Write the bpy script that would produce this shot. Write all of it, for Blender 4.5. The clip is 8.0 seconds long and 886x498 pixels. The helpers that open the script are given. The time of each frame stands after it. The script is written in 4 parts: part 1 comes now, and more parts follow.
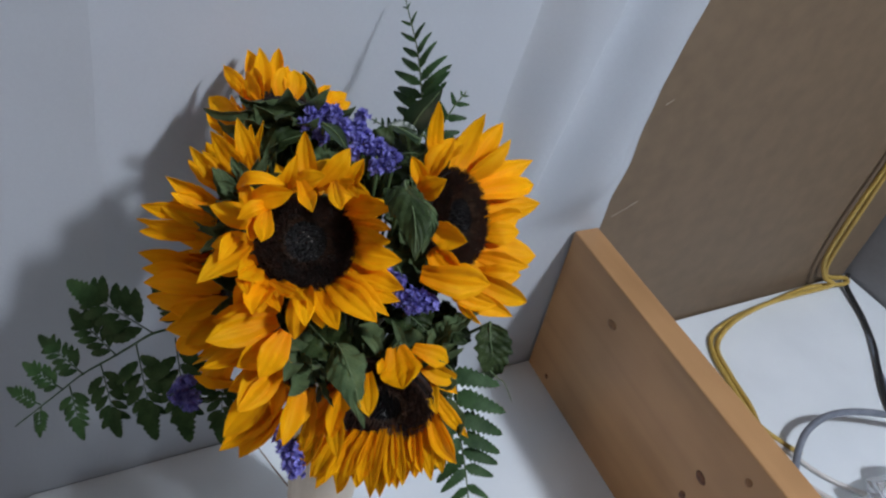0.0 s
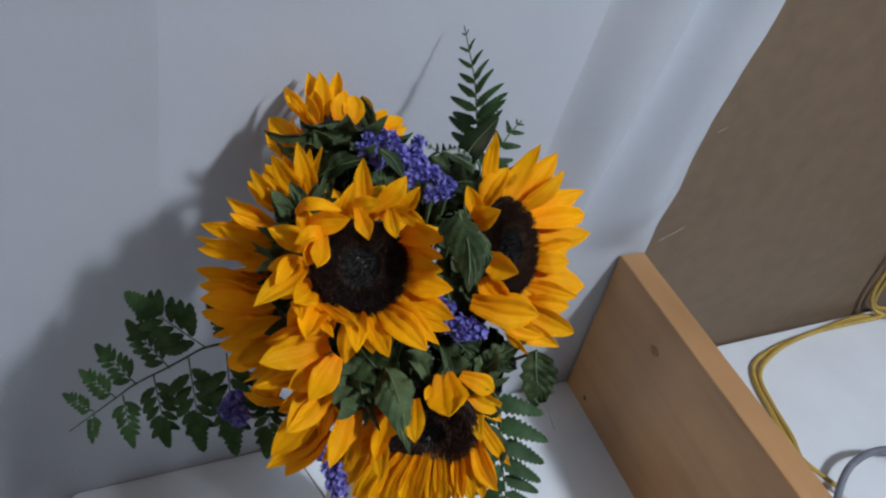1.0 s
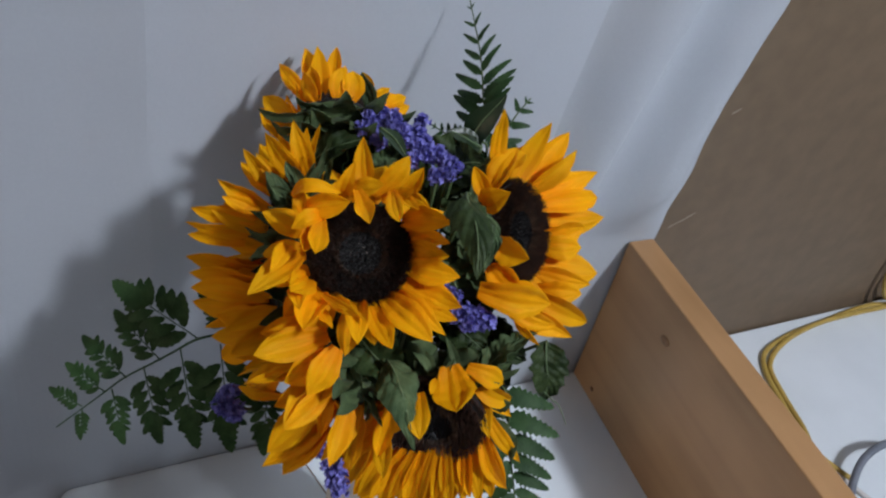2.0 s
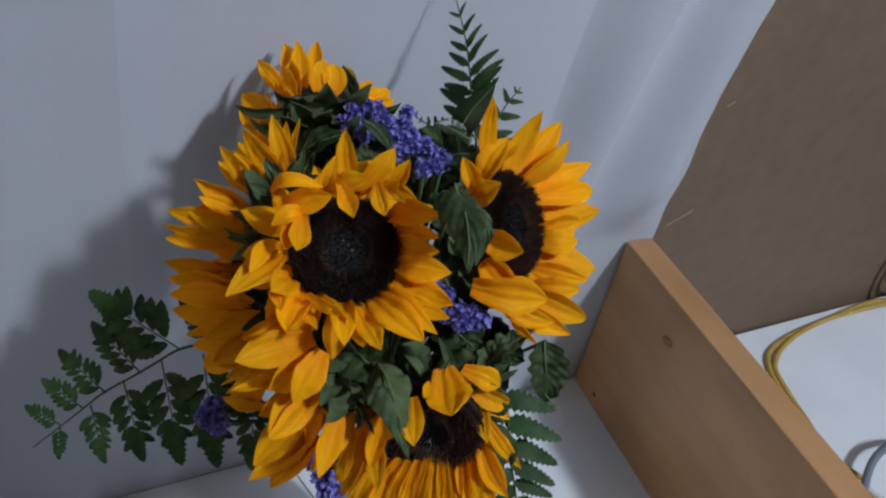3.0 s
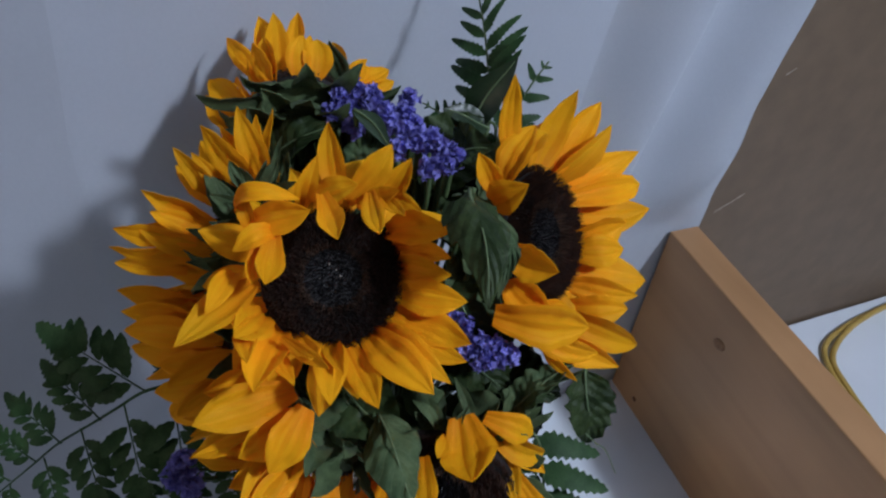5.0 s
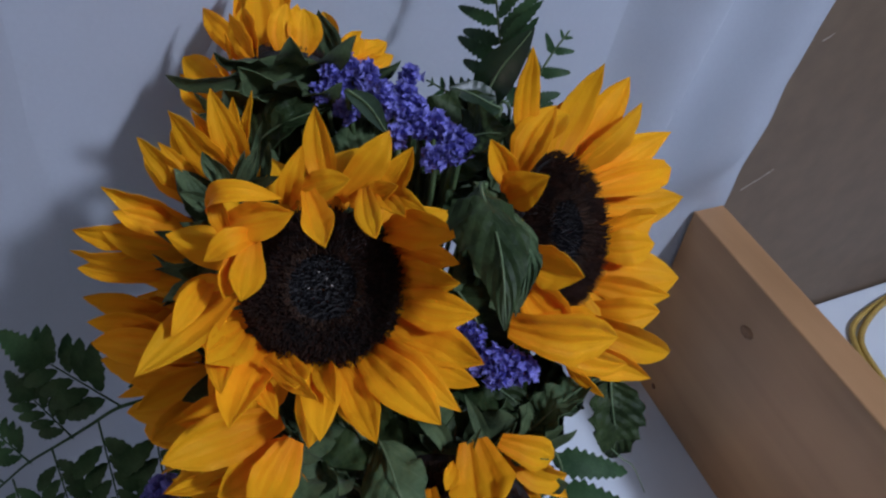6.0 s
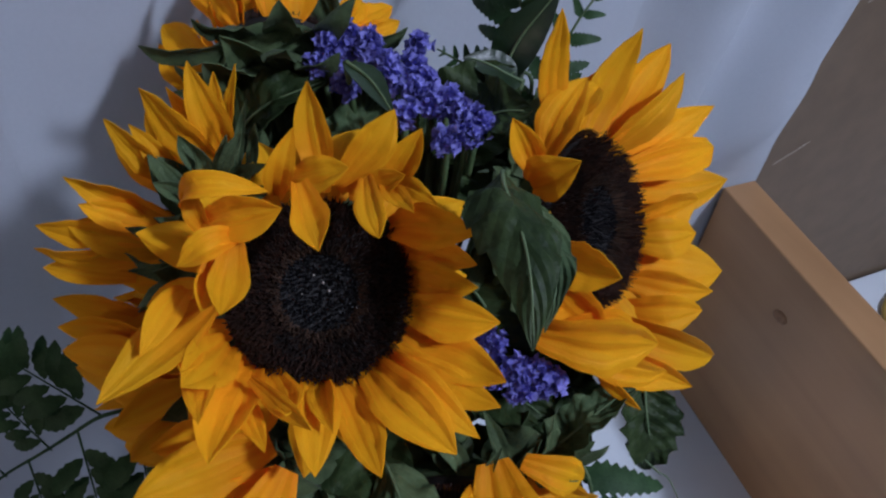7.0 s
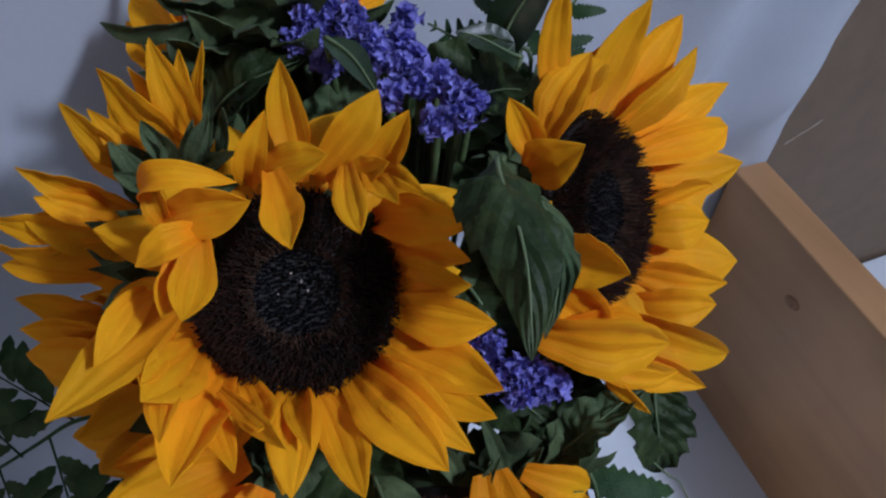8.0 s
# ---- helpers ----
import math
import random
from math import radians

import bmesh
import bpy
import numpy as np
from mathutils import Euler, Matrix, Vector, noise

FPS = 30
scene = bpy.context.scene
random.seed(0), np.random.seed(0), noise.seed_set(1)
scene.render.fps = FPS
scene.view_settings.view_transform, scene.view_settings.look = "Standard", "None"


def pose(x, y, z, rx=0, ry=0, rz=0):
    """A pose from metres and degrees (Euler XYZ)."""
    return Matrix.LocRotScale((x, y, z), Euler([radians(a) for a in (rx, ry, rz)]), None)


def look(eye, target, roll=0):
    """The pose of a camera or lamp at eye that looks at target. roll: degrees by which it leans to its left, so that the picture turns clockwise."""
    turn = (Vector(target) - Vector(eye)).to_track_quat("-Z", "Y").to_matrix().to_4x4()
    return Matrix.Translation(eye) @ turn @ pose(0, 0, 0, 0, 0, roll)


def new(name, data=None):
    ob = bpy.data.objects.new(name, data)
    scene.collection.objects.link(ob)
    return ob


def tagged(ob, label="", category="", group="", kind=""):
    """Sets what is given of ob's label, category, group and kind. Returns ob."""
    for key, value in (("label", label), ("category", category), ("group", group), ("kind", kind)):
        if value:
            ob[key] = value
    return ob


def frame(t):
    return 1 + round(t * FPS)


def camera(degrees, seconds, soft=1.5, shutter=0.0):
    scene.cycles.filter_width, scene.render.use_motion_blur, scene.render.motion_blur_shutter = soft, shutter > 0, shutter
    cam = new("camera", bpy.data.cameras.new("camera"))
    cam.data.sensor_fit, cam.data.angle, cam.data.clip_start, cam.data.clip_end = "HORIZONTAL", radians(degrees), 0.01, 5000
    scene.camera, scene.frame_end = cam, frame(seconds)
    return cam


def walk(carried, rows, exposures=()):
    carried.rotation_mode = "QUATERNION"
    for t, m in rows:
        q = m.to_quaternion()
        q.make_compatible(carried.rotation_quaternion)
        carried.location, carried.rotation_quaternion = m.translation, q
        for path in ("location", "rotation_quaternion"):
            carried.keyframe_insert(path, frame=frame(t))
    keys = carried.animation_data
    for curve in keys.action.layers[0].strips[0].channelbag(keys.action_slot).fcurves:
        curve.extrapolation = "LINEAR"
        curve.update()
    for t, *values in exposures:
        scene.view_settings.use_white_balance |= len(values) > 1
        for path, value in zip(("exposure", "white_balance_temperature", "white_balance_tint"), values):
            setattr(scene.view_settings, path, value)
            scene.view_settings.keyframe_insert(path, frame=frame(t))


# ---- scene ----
cam = camera(58.8, 8.0, soft=2.3)
METRES, EYE, TILT, LEAN, TURN = 0.26, 0.6915, -39.993, -12.239, -28.203
ROWS = [
    (0.0, 0.0, 0.0, 0.0, -0.0, 0.0, 0.0),
    (0.5, -0.0183, -0.0109, 0.0306, 1.33, -0.11, -1.36),
    (1.0, -0.0366, -0.0128, 0.0512, 2.57, 0.3, -2.28),
    (1.5, -0.0496, 0.0294, 0.0555, 2.73, -0.49, -2.49),
    (3.0, -0.04, 0.1649, 0.0021, 2.4, 0.7, -0.36),
    (3.5, -0.036, 0.1721, -0.0145, 2.74, 1.57, 0.38),
    (4.0, -0.0246, 0.2574, -0.0031, 3.15, 0.75, 0.93),
    (4.5, -0.0275, 0.3822, 0.0403, 3.68, -0.24, 0.95),
    (6.0, -0.0432, 0.6429, 0.1147, 4.88, -3.2, 1.64),
    (6.5, -0.05, 0.7305, 0.1322, 4.86, -4.85, 1.88),
    (7.0, -0.0579, 0.7842, 0.1381, 5.71, -5.37, 2.01),
    (7.5, -0.0416, 0.8447, 0.1392, 5.78, -6.37, 2.66),
    (8.0, -0.052, 0.8671, 0.1425, 5.94, -6.69, 2.52),
]
EXPOSURES = [(0.0, -0.09, 6350, 12), (1.5, -0.09, 6350, 12), (3.5, -0.33, 6100, 14), (4.5, -0.36, 5880, 14), (6.0, -0.44, 5580, 19), (8.0, -0.46, 5580, 20)]
walk(cam, [(t, pose(0, 0, EYE, TILT, LEAN, TURN) @ pose(METRES * x, METRES * y, METRES * z, 90 + pitch, roll, yaw)) for t, x, y, z, yaw, pitch, roll in ROWS], EXPOSURES)

# ---- light: one room lamp above and behind, an added warm fill, then bounce ----
world = bpy.data.worlds.new("world")
scene.world = world
world.use_nodes = True
world.node_tree.nodes["Background"].inputs[0].default_value = (0.6, 0.75, 1.0, 1)
world.node_tree.nodes["Background"].inputs[1].default_value = 0.03


def room_lamp(name, eye, target, size, watts, colour):
    data = bpy.data.lights.new(name, "POINT")
    data.shadow_soft_size, data.energy, data.color = size, watts, colour
    ob = new(name, data)
    ob.matrix_world = look(eye, target)
    return ob


room_lamp("room_lamp", (0.96, -0.84, 1.88), (0.25, 0.3, 0.3), 0.085, 114.0, (0.88, 0.94, 1.0))
# Added warm fill from the left for the board's shaded face; no lamp seen there.
room_lamp("board_fill", (-1.90, 0.12, 0.70), (0.2, 0.2, 0.3), 0.15, 15.0, (1.0, 0.78, 0.55))


# ---- materials ----
def nodes_of(name):
    m = bpy.data.materials.new(name)
    m.use_nodes = True
    return m, m.node_tree.nodes, m.node_tree.links, m.node_tree.nodes["Principled BSDF"]


def surface(name, dark, light, rough=0.6, scale=30.0, stretch=(1, 1, 1), bump=0.1, bump_scale=200.0, random_amount=0.0, metal=0.0, translucent=0.0, sheen=0.0, detail=6.0, coords="Object", bump_dist=0.001):
    """Two-scale noise between two colours, with fine relief."""
    m, n, l, b = nodes_of(name)
    tc = n.new("ShaderNodeTexCoord")
    mp = n.new("ShaderNodeMapping")
    mp.inputs["Scale"].default_value = stretch
    l.new(tc.outputs[coords], mp.inputs[0])
    big = n.new("ShaderNodeTexNoise")
    big.inputs["Scale"].default_value, big.inputs["Detail"].default_value = scale, detail
    l.new(mp.outputs[0], big.inputs[0])
    fine = n.new("ShaderNodeTexNoise")
    fine.inputs["Scale"].default_value, fine.inputs["Detail"].default_value = bump_scale, 3
    l.new(mp.outputs[0], fine.inputs[0])
    ramp = n.new("ShaderNodeValToRGB")
    ramp.color_ramp.elements[0].position, ramp.color_ramp.elements[1].position = 0.32, 0.68
    ramp.color_ramp.elements[0].color, ramp.color_ramp.elements[1].color = (*dark, 1), (*light, 1)
    mixv = n.new("ShaderNodeMath")
    mixv.operation = "MULTIPLY_ADD"
    l.new(fine.outputs[0], mixv.inputs[0])
    mixv.inputs[1].default_value = 0.35
    sub = n.new("ShaderNodeMath")
    sub.operation = "SUBTRACT"
    l.new(big.outputs[0], sub.inputs[0])
    sub.inputs[1].default_value = 0.175
    l.new(sub.outputs[0], mixv.inputs[2])
    l.new(mixv.outputs[0], ramp.inputs[0])
    colour = ramp.outputs[0]
    if random_amount:
        info = n.new("ShaderNodeObjectInfo")
        hsv = n.new("ShaderNodeHueSaturation")
        rng = n.new("ShaderNodeMapRange")
        rng.inputs[3].default_value, rng.inputs[4].default_value = 1 - random_amount, 1 + random_amount
        l.new(info.outputs["Random"], rng.inputs[0])
        l.new(rng.outputs[0], hsv.inputs["Value"])
        l.new(colour, hsv.inputs["Color"])
        colour = hsv.outputs[0]
    l.new(colour, b.inputs["Base Color"])
    b.inputs["Roughness"].default_value, b.inputs["Metallic"].default_value = rough, metal
    b.inputs["Sheen Weight"].default_value = sheen
    bp = n.new("ShaderNodeBump")
    bp.inputs["Strength"].default_value, bp.inputs["Distance"].default_value = bump, bump_dist
    l.new(fine.outputs[0], bp.inputs["Height"])
    l.new(bp.outputs[0], b.inputs["Normal"])
    if translucent:
        tr = n.new("ShaderNodeBsdfTranslucent")
        l.new(colour, tr.inputs[0])
        mix = n.new("ShaderNodeMixShader")
        mix.inputs[0].default_value = translucent
        l.new(b.outputs[0], mix.inputs[1])
        l.new(tr.outputs[0], mix.inputs[2])
        l.new(mix.outputs[0], n["Material Output"].inputs[0])
    return m


def petal_material():
    """Yellow ray floret: lengthwise veins along U, deeper orange at the base."""
    m, n, l, b = nodes_of("petal_yellow")
    uv = n.new("ShaderNodeTexCoord")
    sep = n.new("ShaderNodeSeparateXYZ")
    l.new(uv.outputs["UV"], sep.inputs[0])
    mp = n.new("ShaderNodeMapping")
    mp.inputs["Scale"].default_value = (11, 0.6, 1)
    l.new(uv.outputs["UV"], mp.inputs[0])
    info = n.new("ShaderNodeObjectInfo")
    add = n.new("ShaderNodeVectorMath")
    l.new(mp.outputs[0], add.inputs[0])
    wv = n.new("ShaderNodeCombineXYZ")
    mul = n.new("ShaderNodeMath")
    mul.operation = "MULTIPLY"
    mul.inputs[1].default_value = 40
    l.new(info.outputs["Random"], mul.inputs[0])
    l.new(mul.outputs[0], wv.inputs[2])
    l.new(wv.outputs[0], add.inputs[1])
    vein = n.new("ShaderNodeTexNoise")
    vein.inputs["Scale"].default_value, vein.inputs["Detail"].default_value = 1.0, 4
    l.new(add.outputs[0], vein.inputs[0])
    ramp = n.new("ShaderNodeValToRGB")
    ramp.color_ramp.elements[0].position, ramp.color_ramp.elements[1].position = 0.05, 0.62
    ramp.color_ramp.elements[0].color, ramp.color_ramp.elements[1].color = (0.93, 0.29, 0.0, 1), (1.0, 0.54, 0.002, 1)
    mixv = n.new("ShaderNodeMath")
    mixv.operation = "MULTIPLY_ADD"
    l.new(vein.outputs[0], mixv.inputs[0])
    mixv.inputs[1].default_value = 0.55
    half = n.new("ShaderNodeMath")
    half.operation = "MULTIPLY_ADD"
    half.inputs[1].default_value, half.inputs[2].default_value = 0.6, -0.05
    l.new(sep.outputs[1], half.inputs[0])
    l.new(half.outputs[0], mixv.inputs[2])
    l.new(mixv.outputs[0], ramp.inputs[0])
    hsv = n.new("ShaderNodeHueSaturation")
    rng = n.new("ShaderNodeMapRange")
    rng.inputs[3].default_value, rng.inputs[4].default_value = 0.93, 1.14
    l.new(info.outputs["Random"], rng.inputs[0])
    l.new(rng.outputs[0], hsv.inputs["Value"])
    l.new(ramp.outputs[0], hsv.inputs["Color"])
    l.new(hsv.outputs[0], b.inputs["Base Color"])
    b.inputs["Roughness"].default_value = 0.55
    b.inputs["Specular IOR Level"].default_value = 0.12
    bp = n.new("ShaderNodeBump")
    bp.inputs["Strength"].default_value, bp.inputs["Distance"].default_value = 0.6, 0.0009
    l.new(vein.outputs[0], bp.inputs["Height"])
    l.new(bp.outputs[0], b.inputs["Normal"])
    tr = n.new("ShaderNodeBsdfTranslucent")
    l.new(hsv.outputs[0], tr.inputs[0])
    mix = n.new("ShaderNodeMixShader")
    mix.inputs[0].default_value = 0.36
    l.new(b.outputs[0], mix.inputs[1])
    l.new(tr.outputs[0], mix.inputs[2])
    l.new(mix.outputs[0], n["Material Output"].inputs[0])
    return m


def pine_material():
    """Varnished pine with long grain along local Y."""
    m, n, l, b = nodes_of("pine")
    tc = n.new("ShaderNodeTexCoord")
    mp = n.new("ShaderNodeMapping")
    mp.inputs["Scale"].default_value = (9, 1.1, 14)
    l.new(tc.outputs["Object"], mp.inputs[0])
    grain = n.new("ShaderNodeTexNoise")
    grain.inputs["Scale"].default_value, grain.inputs["Detail"].default_value, grain.inputs["Distortion"].default_value = 2.2, 8, 0.6
    l.new(mp.outputs[0], grain.inputs[0])
    soft = n.new("ShaderNodeTexNoise")
    soft.inputs["Scale"].default_value = 9
    l.new(tc.outputs["Object"], soft.inputs[0])
    mixv = n.new("ShaderNodeMath")
    mixv.operation = "MULTIPLY_ADD"
    mixv.inputs[1].default_value = 0.5
    l.new(soft.outputs[0], mixv.inputs[0])
    half = n.new("ShaderNodeMath")
    half.operation = "MULTIPLY"
    half.inputs[1].default_value = 0.5
    l.new(grain.outputs[0], half.inputs[0])
    l.new(half.outputs[0], mixv.inputs[2])
    ramp = n.new("ShaderNodeValToRGB")
    ramp.color_ramp.elements[0].position, ramp.color_ramp.elements[1].position = 0.3, 0.72
    ramp.color_ramp.elements[0].color, ramp.color_ramp.elements[1].color = (0.35, 0.185, 0.078, 1), (0.55, 0.315, 0.142, 1)
    l.new(mixv.outputs[0], ramp.inputs[0])
    l.new(ramp.outputs[0], b.inputs["Base Color"])
    b.inputs["Roughness"].default_value = 0.42
    bp = n.new("ShaderNodeBump")
    bp.inputs["Strength"].default_value, bp.inputs["Distance"].default_value = 0.15, 0.0006
    l.new(grain.outputs[0], bp.inputs["Height"])
    l.new(bp.outputs[0], b.inputs["Normal"])
    return m


def leaf_material(name, dark, light, rough, translucent, vein=0.16):
    """Leaf blade: paler pinnate side veins by UV, mottled green, puckered between the veins."""
    m = surface(name, dark, light, rough, 70, (1, 1, 1), 0.35, 600, 0.16, translucent=translucent)
    n, l = m.node_tree.nodes, m.node_tree.links
    b = n["Principled BSDF"]
    tc = n.new("ShaderNodeTexCoord")
    sep = n.new("ShaderNodeSeparateXYZ")
    l.new(tc.outputs["UV"], sep.inputs[0])

    def maths(op, x, y=None, z=None):
        q = n.new("ShaderNodeMath")
        q.operation = op
        for i, val in enumerate((x, y, z)):
            if val is None:
                continue
            if isinstance(val, (int, float)):
                q.inputs[i].default_value = val
            else:
                l.new(val, q.inputs[i])
        return q.outputs[0]

    off = maths("ABSOLUTE", maths("SUBTRACT", sep.outputs[0], 0.5))
    wob = n.new("ShaderNodeTexNoise")
    wob.inputs["Scale"].default_value = 60
    l.new(tc.outputs["Object"], wob.inputs[0])
    along = maths("SUBTRACT", maths("MULTIPLY", sep.outputs[1], 7.0), maths("MULTIPLY", off, 4.2))
    saw = maths("FRACT", maths("ADD", along, maths("MULTIPLY", wob.outputs[0], 0.5)))
    dist = maths("ABSOLUTE", maths("SUBTRACT", saw, 0.5))
    line = maths("SMOOTH_MIN", maths("MAXIMUM", maths("SUBTRACT", 1.0, maths("MULTIPLY", dist, 17.0)), 0.0), 1.0, 0.1)
    old = b.inputs["Base Color"].links[0].from_socket
    mix = n.new("ShaderNodeMix")
    mix.data_type = "RGBA"
    l.new(maths("MULTIPLY", line, vein), mix.inputs[0])
    l.new(old, mix.inputs[6])
    mix.inputs[7].default_value = (light[0] * 2.2, light[1] * 1.9, light[2] * 2.2, 1)
    l.new(mix.outputs[2], b.inputs["Base Color"])
    bump = n.new("ShaderNodeBump")
    bump.inputs["Strength"].default_value, bump.inputs["Distance"].default_value = 0.6, 0.0016
    l.new(dist, bump.inputs["Height"])
    l.new(b.inputs["Normal"].links[0].from_socket, bump.inputs["Normal"])
    l.new(bump.outputs[0], b.inputs["Normal"])
    return m


PETAL = petal_material()
PINE = pine_material()
KNOT = surface("knot", (0.09, 0.03, 0.01), (0.20, 0.075, 0.025), 0.5, 250, (1, 1, 1), 0.2, 900)
KNOT_PALE = surface("knot_pale", (0.22, 0.10, 0.035), (0.33, 0.165, 0.065), 0.5, 250, (1, 1, 1), 0.2, 900)
PAPER = surface("paper", (0.475, 0.515, 0.565), (0.52, 0.56, 0.61), 0.55, 5, (1, 1, 1), 0.05, 500)
PLASTER = surface("plaster", (0.22, 0.22, 0.235), (0.27, 0.27, 0.285), 0.8, 6, (1, 1, 1), 0.1, 120)
LAMINATE = surface("laminate", (0.71, 0.765, 0.81), (0.76, 0.815, 0.86), 0.28, 12, (1, 1, 1), 0.02, 700)
EDGE_BAND = surface("edge_band", (0.62, 0.63, 0.64), (0.70, 0.70, 0.71), 0.35, 20, (1, 1, 1), 0.02, 700)
MDF = surface("mdf", (0.160, 0.112, 0.069), (0.190, 0.134, 0.083), 0.6, 45, (1, 1, 1), 0.05, 900, detail=12)
SCUFF = surface("scuff", (0.34, 0.29, 0.23), (0.42, 0.37, 0.30), 0.7, 300)
DISC_DARK = surface("disc_dark", (0.003, 0.0015, 0.001), (0.008, 0.004, 0.0025), 0.6, 300, bump=0.4, bump_scale=2500)
FLORET = surface("floret_brown", (0.008, 0.003, 0.0015), (0.060, 0.021, 0.009), 0.6, 260, bump=0.2, bump_scale=2500)
FLORET_TAN = surface("floret_tan", (0.014, 0.007, 0.004), (0.12, 0.062, 0.034), 0.6, 260, bump=0.2, bump_scale=2500)
# Pale glossy colour for the glints drawn on the dark disc.
BEAD = surface("resin", (0.5, 0.45, 0.4), (0.6, 0.55, 0.5), 0.08)
FLORET_EYE = surface("floret_black", (0.002, 0.002, 0.003), (0.006, 0.006, 0.008), 0.35, 300, bump=0.2, bump_scale=2500)
SEPAL = surface("sepal_green", (0.042, 0.070, 0.028), (0.115, 0.162, 0.068), 0.65, 90, (1, 1, 1), 0.3, 1200, 0.18, sheen=0.05, translucent=0.12)
LEAF = leaf_material("leaf_green", (0.018, 0.034, 0.011), (0.052, 0.080, 0.026), 0.5, 0.12)
LEAF_PALE = leaf_material("leaf_grey_green", (0.062, 0.105, 0.045), (0.125, 0.175, 0.075), 0.7, 0.1, 0.2)
LEAF_GLOSSY = surface("leaf_dark_glossy", (0.010, 0.026, 0.010), (0.025, 0.05, 0.018), 0.38, 60, (1, 1, 1), 0.15, 600, 0.1)
RIB = surface("leaf_rib", (0.10, 0.16, 0.07), (0.16, 0.22, 0.10), 0.6, 200)
FERN = surface("fern_green", (0.022, 0.060, 0.018), (0.050, 0.108, 0.036), 0.55, 120, (1, 1, 1), 0.25, 900, 0.15, translucent=0.12)
STEM = surface("stem_green", (0.05, 0.09, 0.03), (0.10, 0.15, 0.05), 0.6, 120, bump=0.3, bump_scale=900)
STATICE = surface("statice_violet", (0.15, 0.14, 0.50), (0.40, 0.39, 0.88), 0.7, 300, bump=0.3, bump_scale=1500, translucent=0.2)
VASE = surface("vase_cream", (0.58, 0.50, 0.40), (0.66, 0.58, 0.47), 0.4, 20, bump=0.05, bump_scale=400)
YELLOW = surface("cable_yellow", (0.42, 0.28, 0.06), (0.52, 0.36, 0.09), 0.4, 60, bump=0.05)
WHITE_CABLE = surface("cable_white", (0.55, 0.53, 0.52), (0.65, 0.63, 0.61), 0.45, 60, bump=0.05)
GREY_CABLE = surface("cable_grey", (0.14, 0.16, 0.20), (0.2, 0.22, 0.27), 0.4, 60, bump=0.05)
BLACK_CABLE = surface("cable_black", (0.012, 0.013, 0.016), (0.02, 0.022, 0.026), 0.4, 60, bump=0.05)

for m in (LEAF, LEAF_PALE, SEPAL, FERN, STATICE):
    m.node_tree.nodes["Principled BSDF"].inputs["Specular IOR Level"].default_value = 0.2


def film_material():
    m, n, l, b = nodes_of("clear_film")
    b.inputs["Base Color"].default_value = (0.95, 0.96, 0.98, 1)
    b.inputs["Roughness"].default_value = 0.12
    b.inputs["Transmission Weight"].default_value = 0.85
    b.inputs["IOR"].default_value = 1.12
    return m


FILM = film_material()


# ---- building helpers ----
def mesh_of(name, bm, mats, smooth=True):
    me = bpy.data.meshes.new(name)
    bm.normal_update()
    bm.to_mesh(me)
    bm.free()
    for mt in mats if isinstance(mats, (list, tuple)) else [mats]:
        me.materials.append(mt)
    if smooth:
        me.polygons.foreach_set("use_smooth", [True] * len(me.polygons))
    return me


def part(name, bm, material, parent, label="", smooth=True):
    ob = new(name, mesh_of(name, bm, material, smooth))
    ob.parent = parent
    if label:
        ob["label"] = label
    return ob


def thing(name, label, category, group="", at=(0, 0, 0), kind=""):
    ob = new(name)
    ob.location = at
    ob.empty_display_size = 0.02
    return tagged(ob, label, category, group, kind)


def box_bm(lo, hi, bevel=0.0, segs=2):
    bm = bmesh.new()
    bmesh.ops.create_cube(bm, size=1)
    for v in bm.verts:
        v.co = Vector([lo[i] + (v.co[i] + 0.5) * (hi[i] - lo[i]) for i in range(3)])
    if bevel:
        bmesh.ops.bevel(bm, geom=bm.edges[:], offset=bevel, segments=segs, profile=0.6, affect="EDGES")
    return bm


def smooth_path(points, steps=8):
    """Catmull-Rom through the points."""
    p = [Vector(q) for q in points]
    p = [2 * p[0] - p[1], *p, 2 * p[-1] - p[-2]]
    out = []
    for i in range(1, len(p) - 2):
        for s in range(steps):
            t = s / steps
            a, b, c, d = p[i - 1:i + 3]
            out.append(0.5 * (2 * b + (c - a) * t + (2 * a - 5 * b + 4 * c - d) * t * t + (3 * b - a - 3 * c + d) * t ** 3))
    out.append(p[-2])
    return out


def tube_bm(points, radius, sides=8, steps=8, taper=1.0, bm=None):
    bm = bm or bmesh.new()
    path = smooth_path(points, steps) if steps else [Vector(q) for q in points]
    n = len(path)
    side = None
    rings = []
    for i, p in enumerate(path):
        d = (path[min(i + 1, n - 1)] - path[max(i - 1, 0)]).normalized()
        if side is None:
            side = d.orthogonal().normalized()
        side = (side - d * side.dot(d)).normalized()
        up = d.cross(side)
        r = radius * (1 + (taper - 1) * i / (n - 1))
        rings.append([bm.verts.new(p + r * (math.cos(a) * side + math.sin(a) * up)) for a in (2 * math.pi * k / sides for k in range(sides))])
    for a, b in zip(rings, rings[1:]):
        for k in range(sides):
            bm.faces.new((a[k], a[(k + 1) % sides], b[(k + 1) % sides], b[k]))
    bm.faces.new(rings[0][::-1])
    bm.faces.new(rings[-1])
    return bm


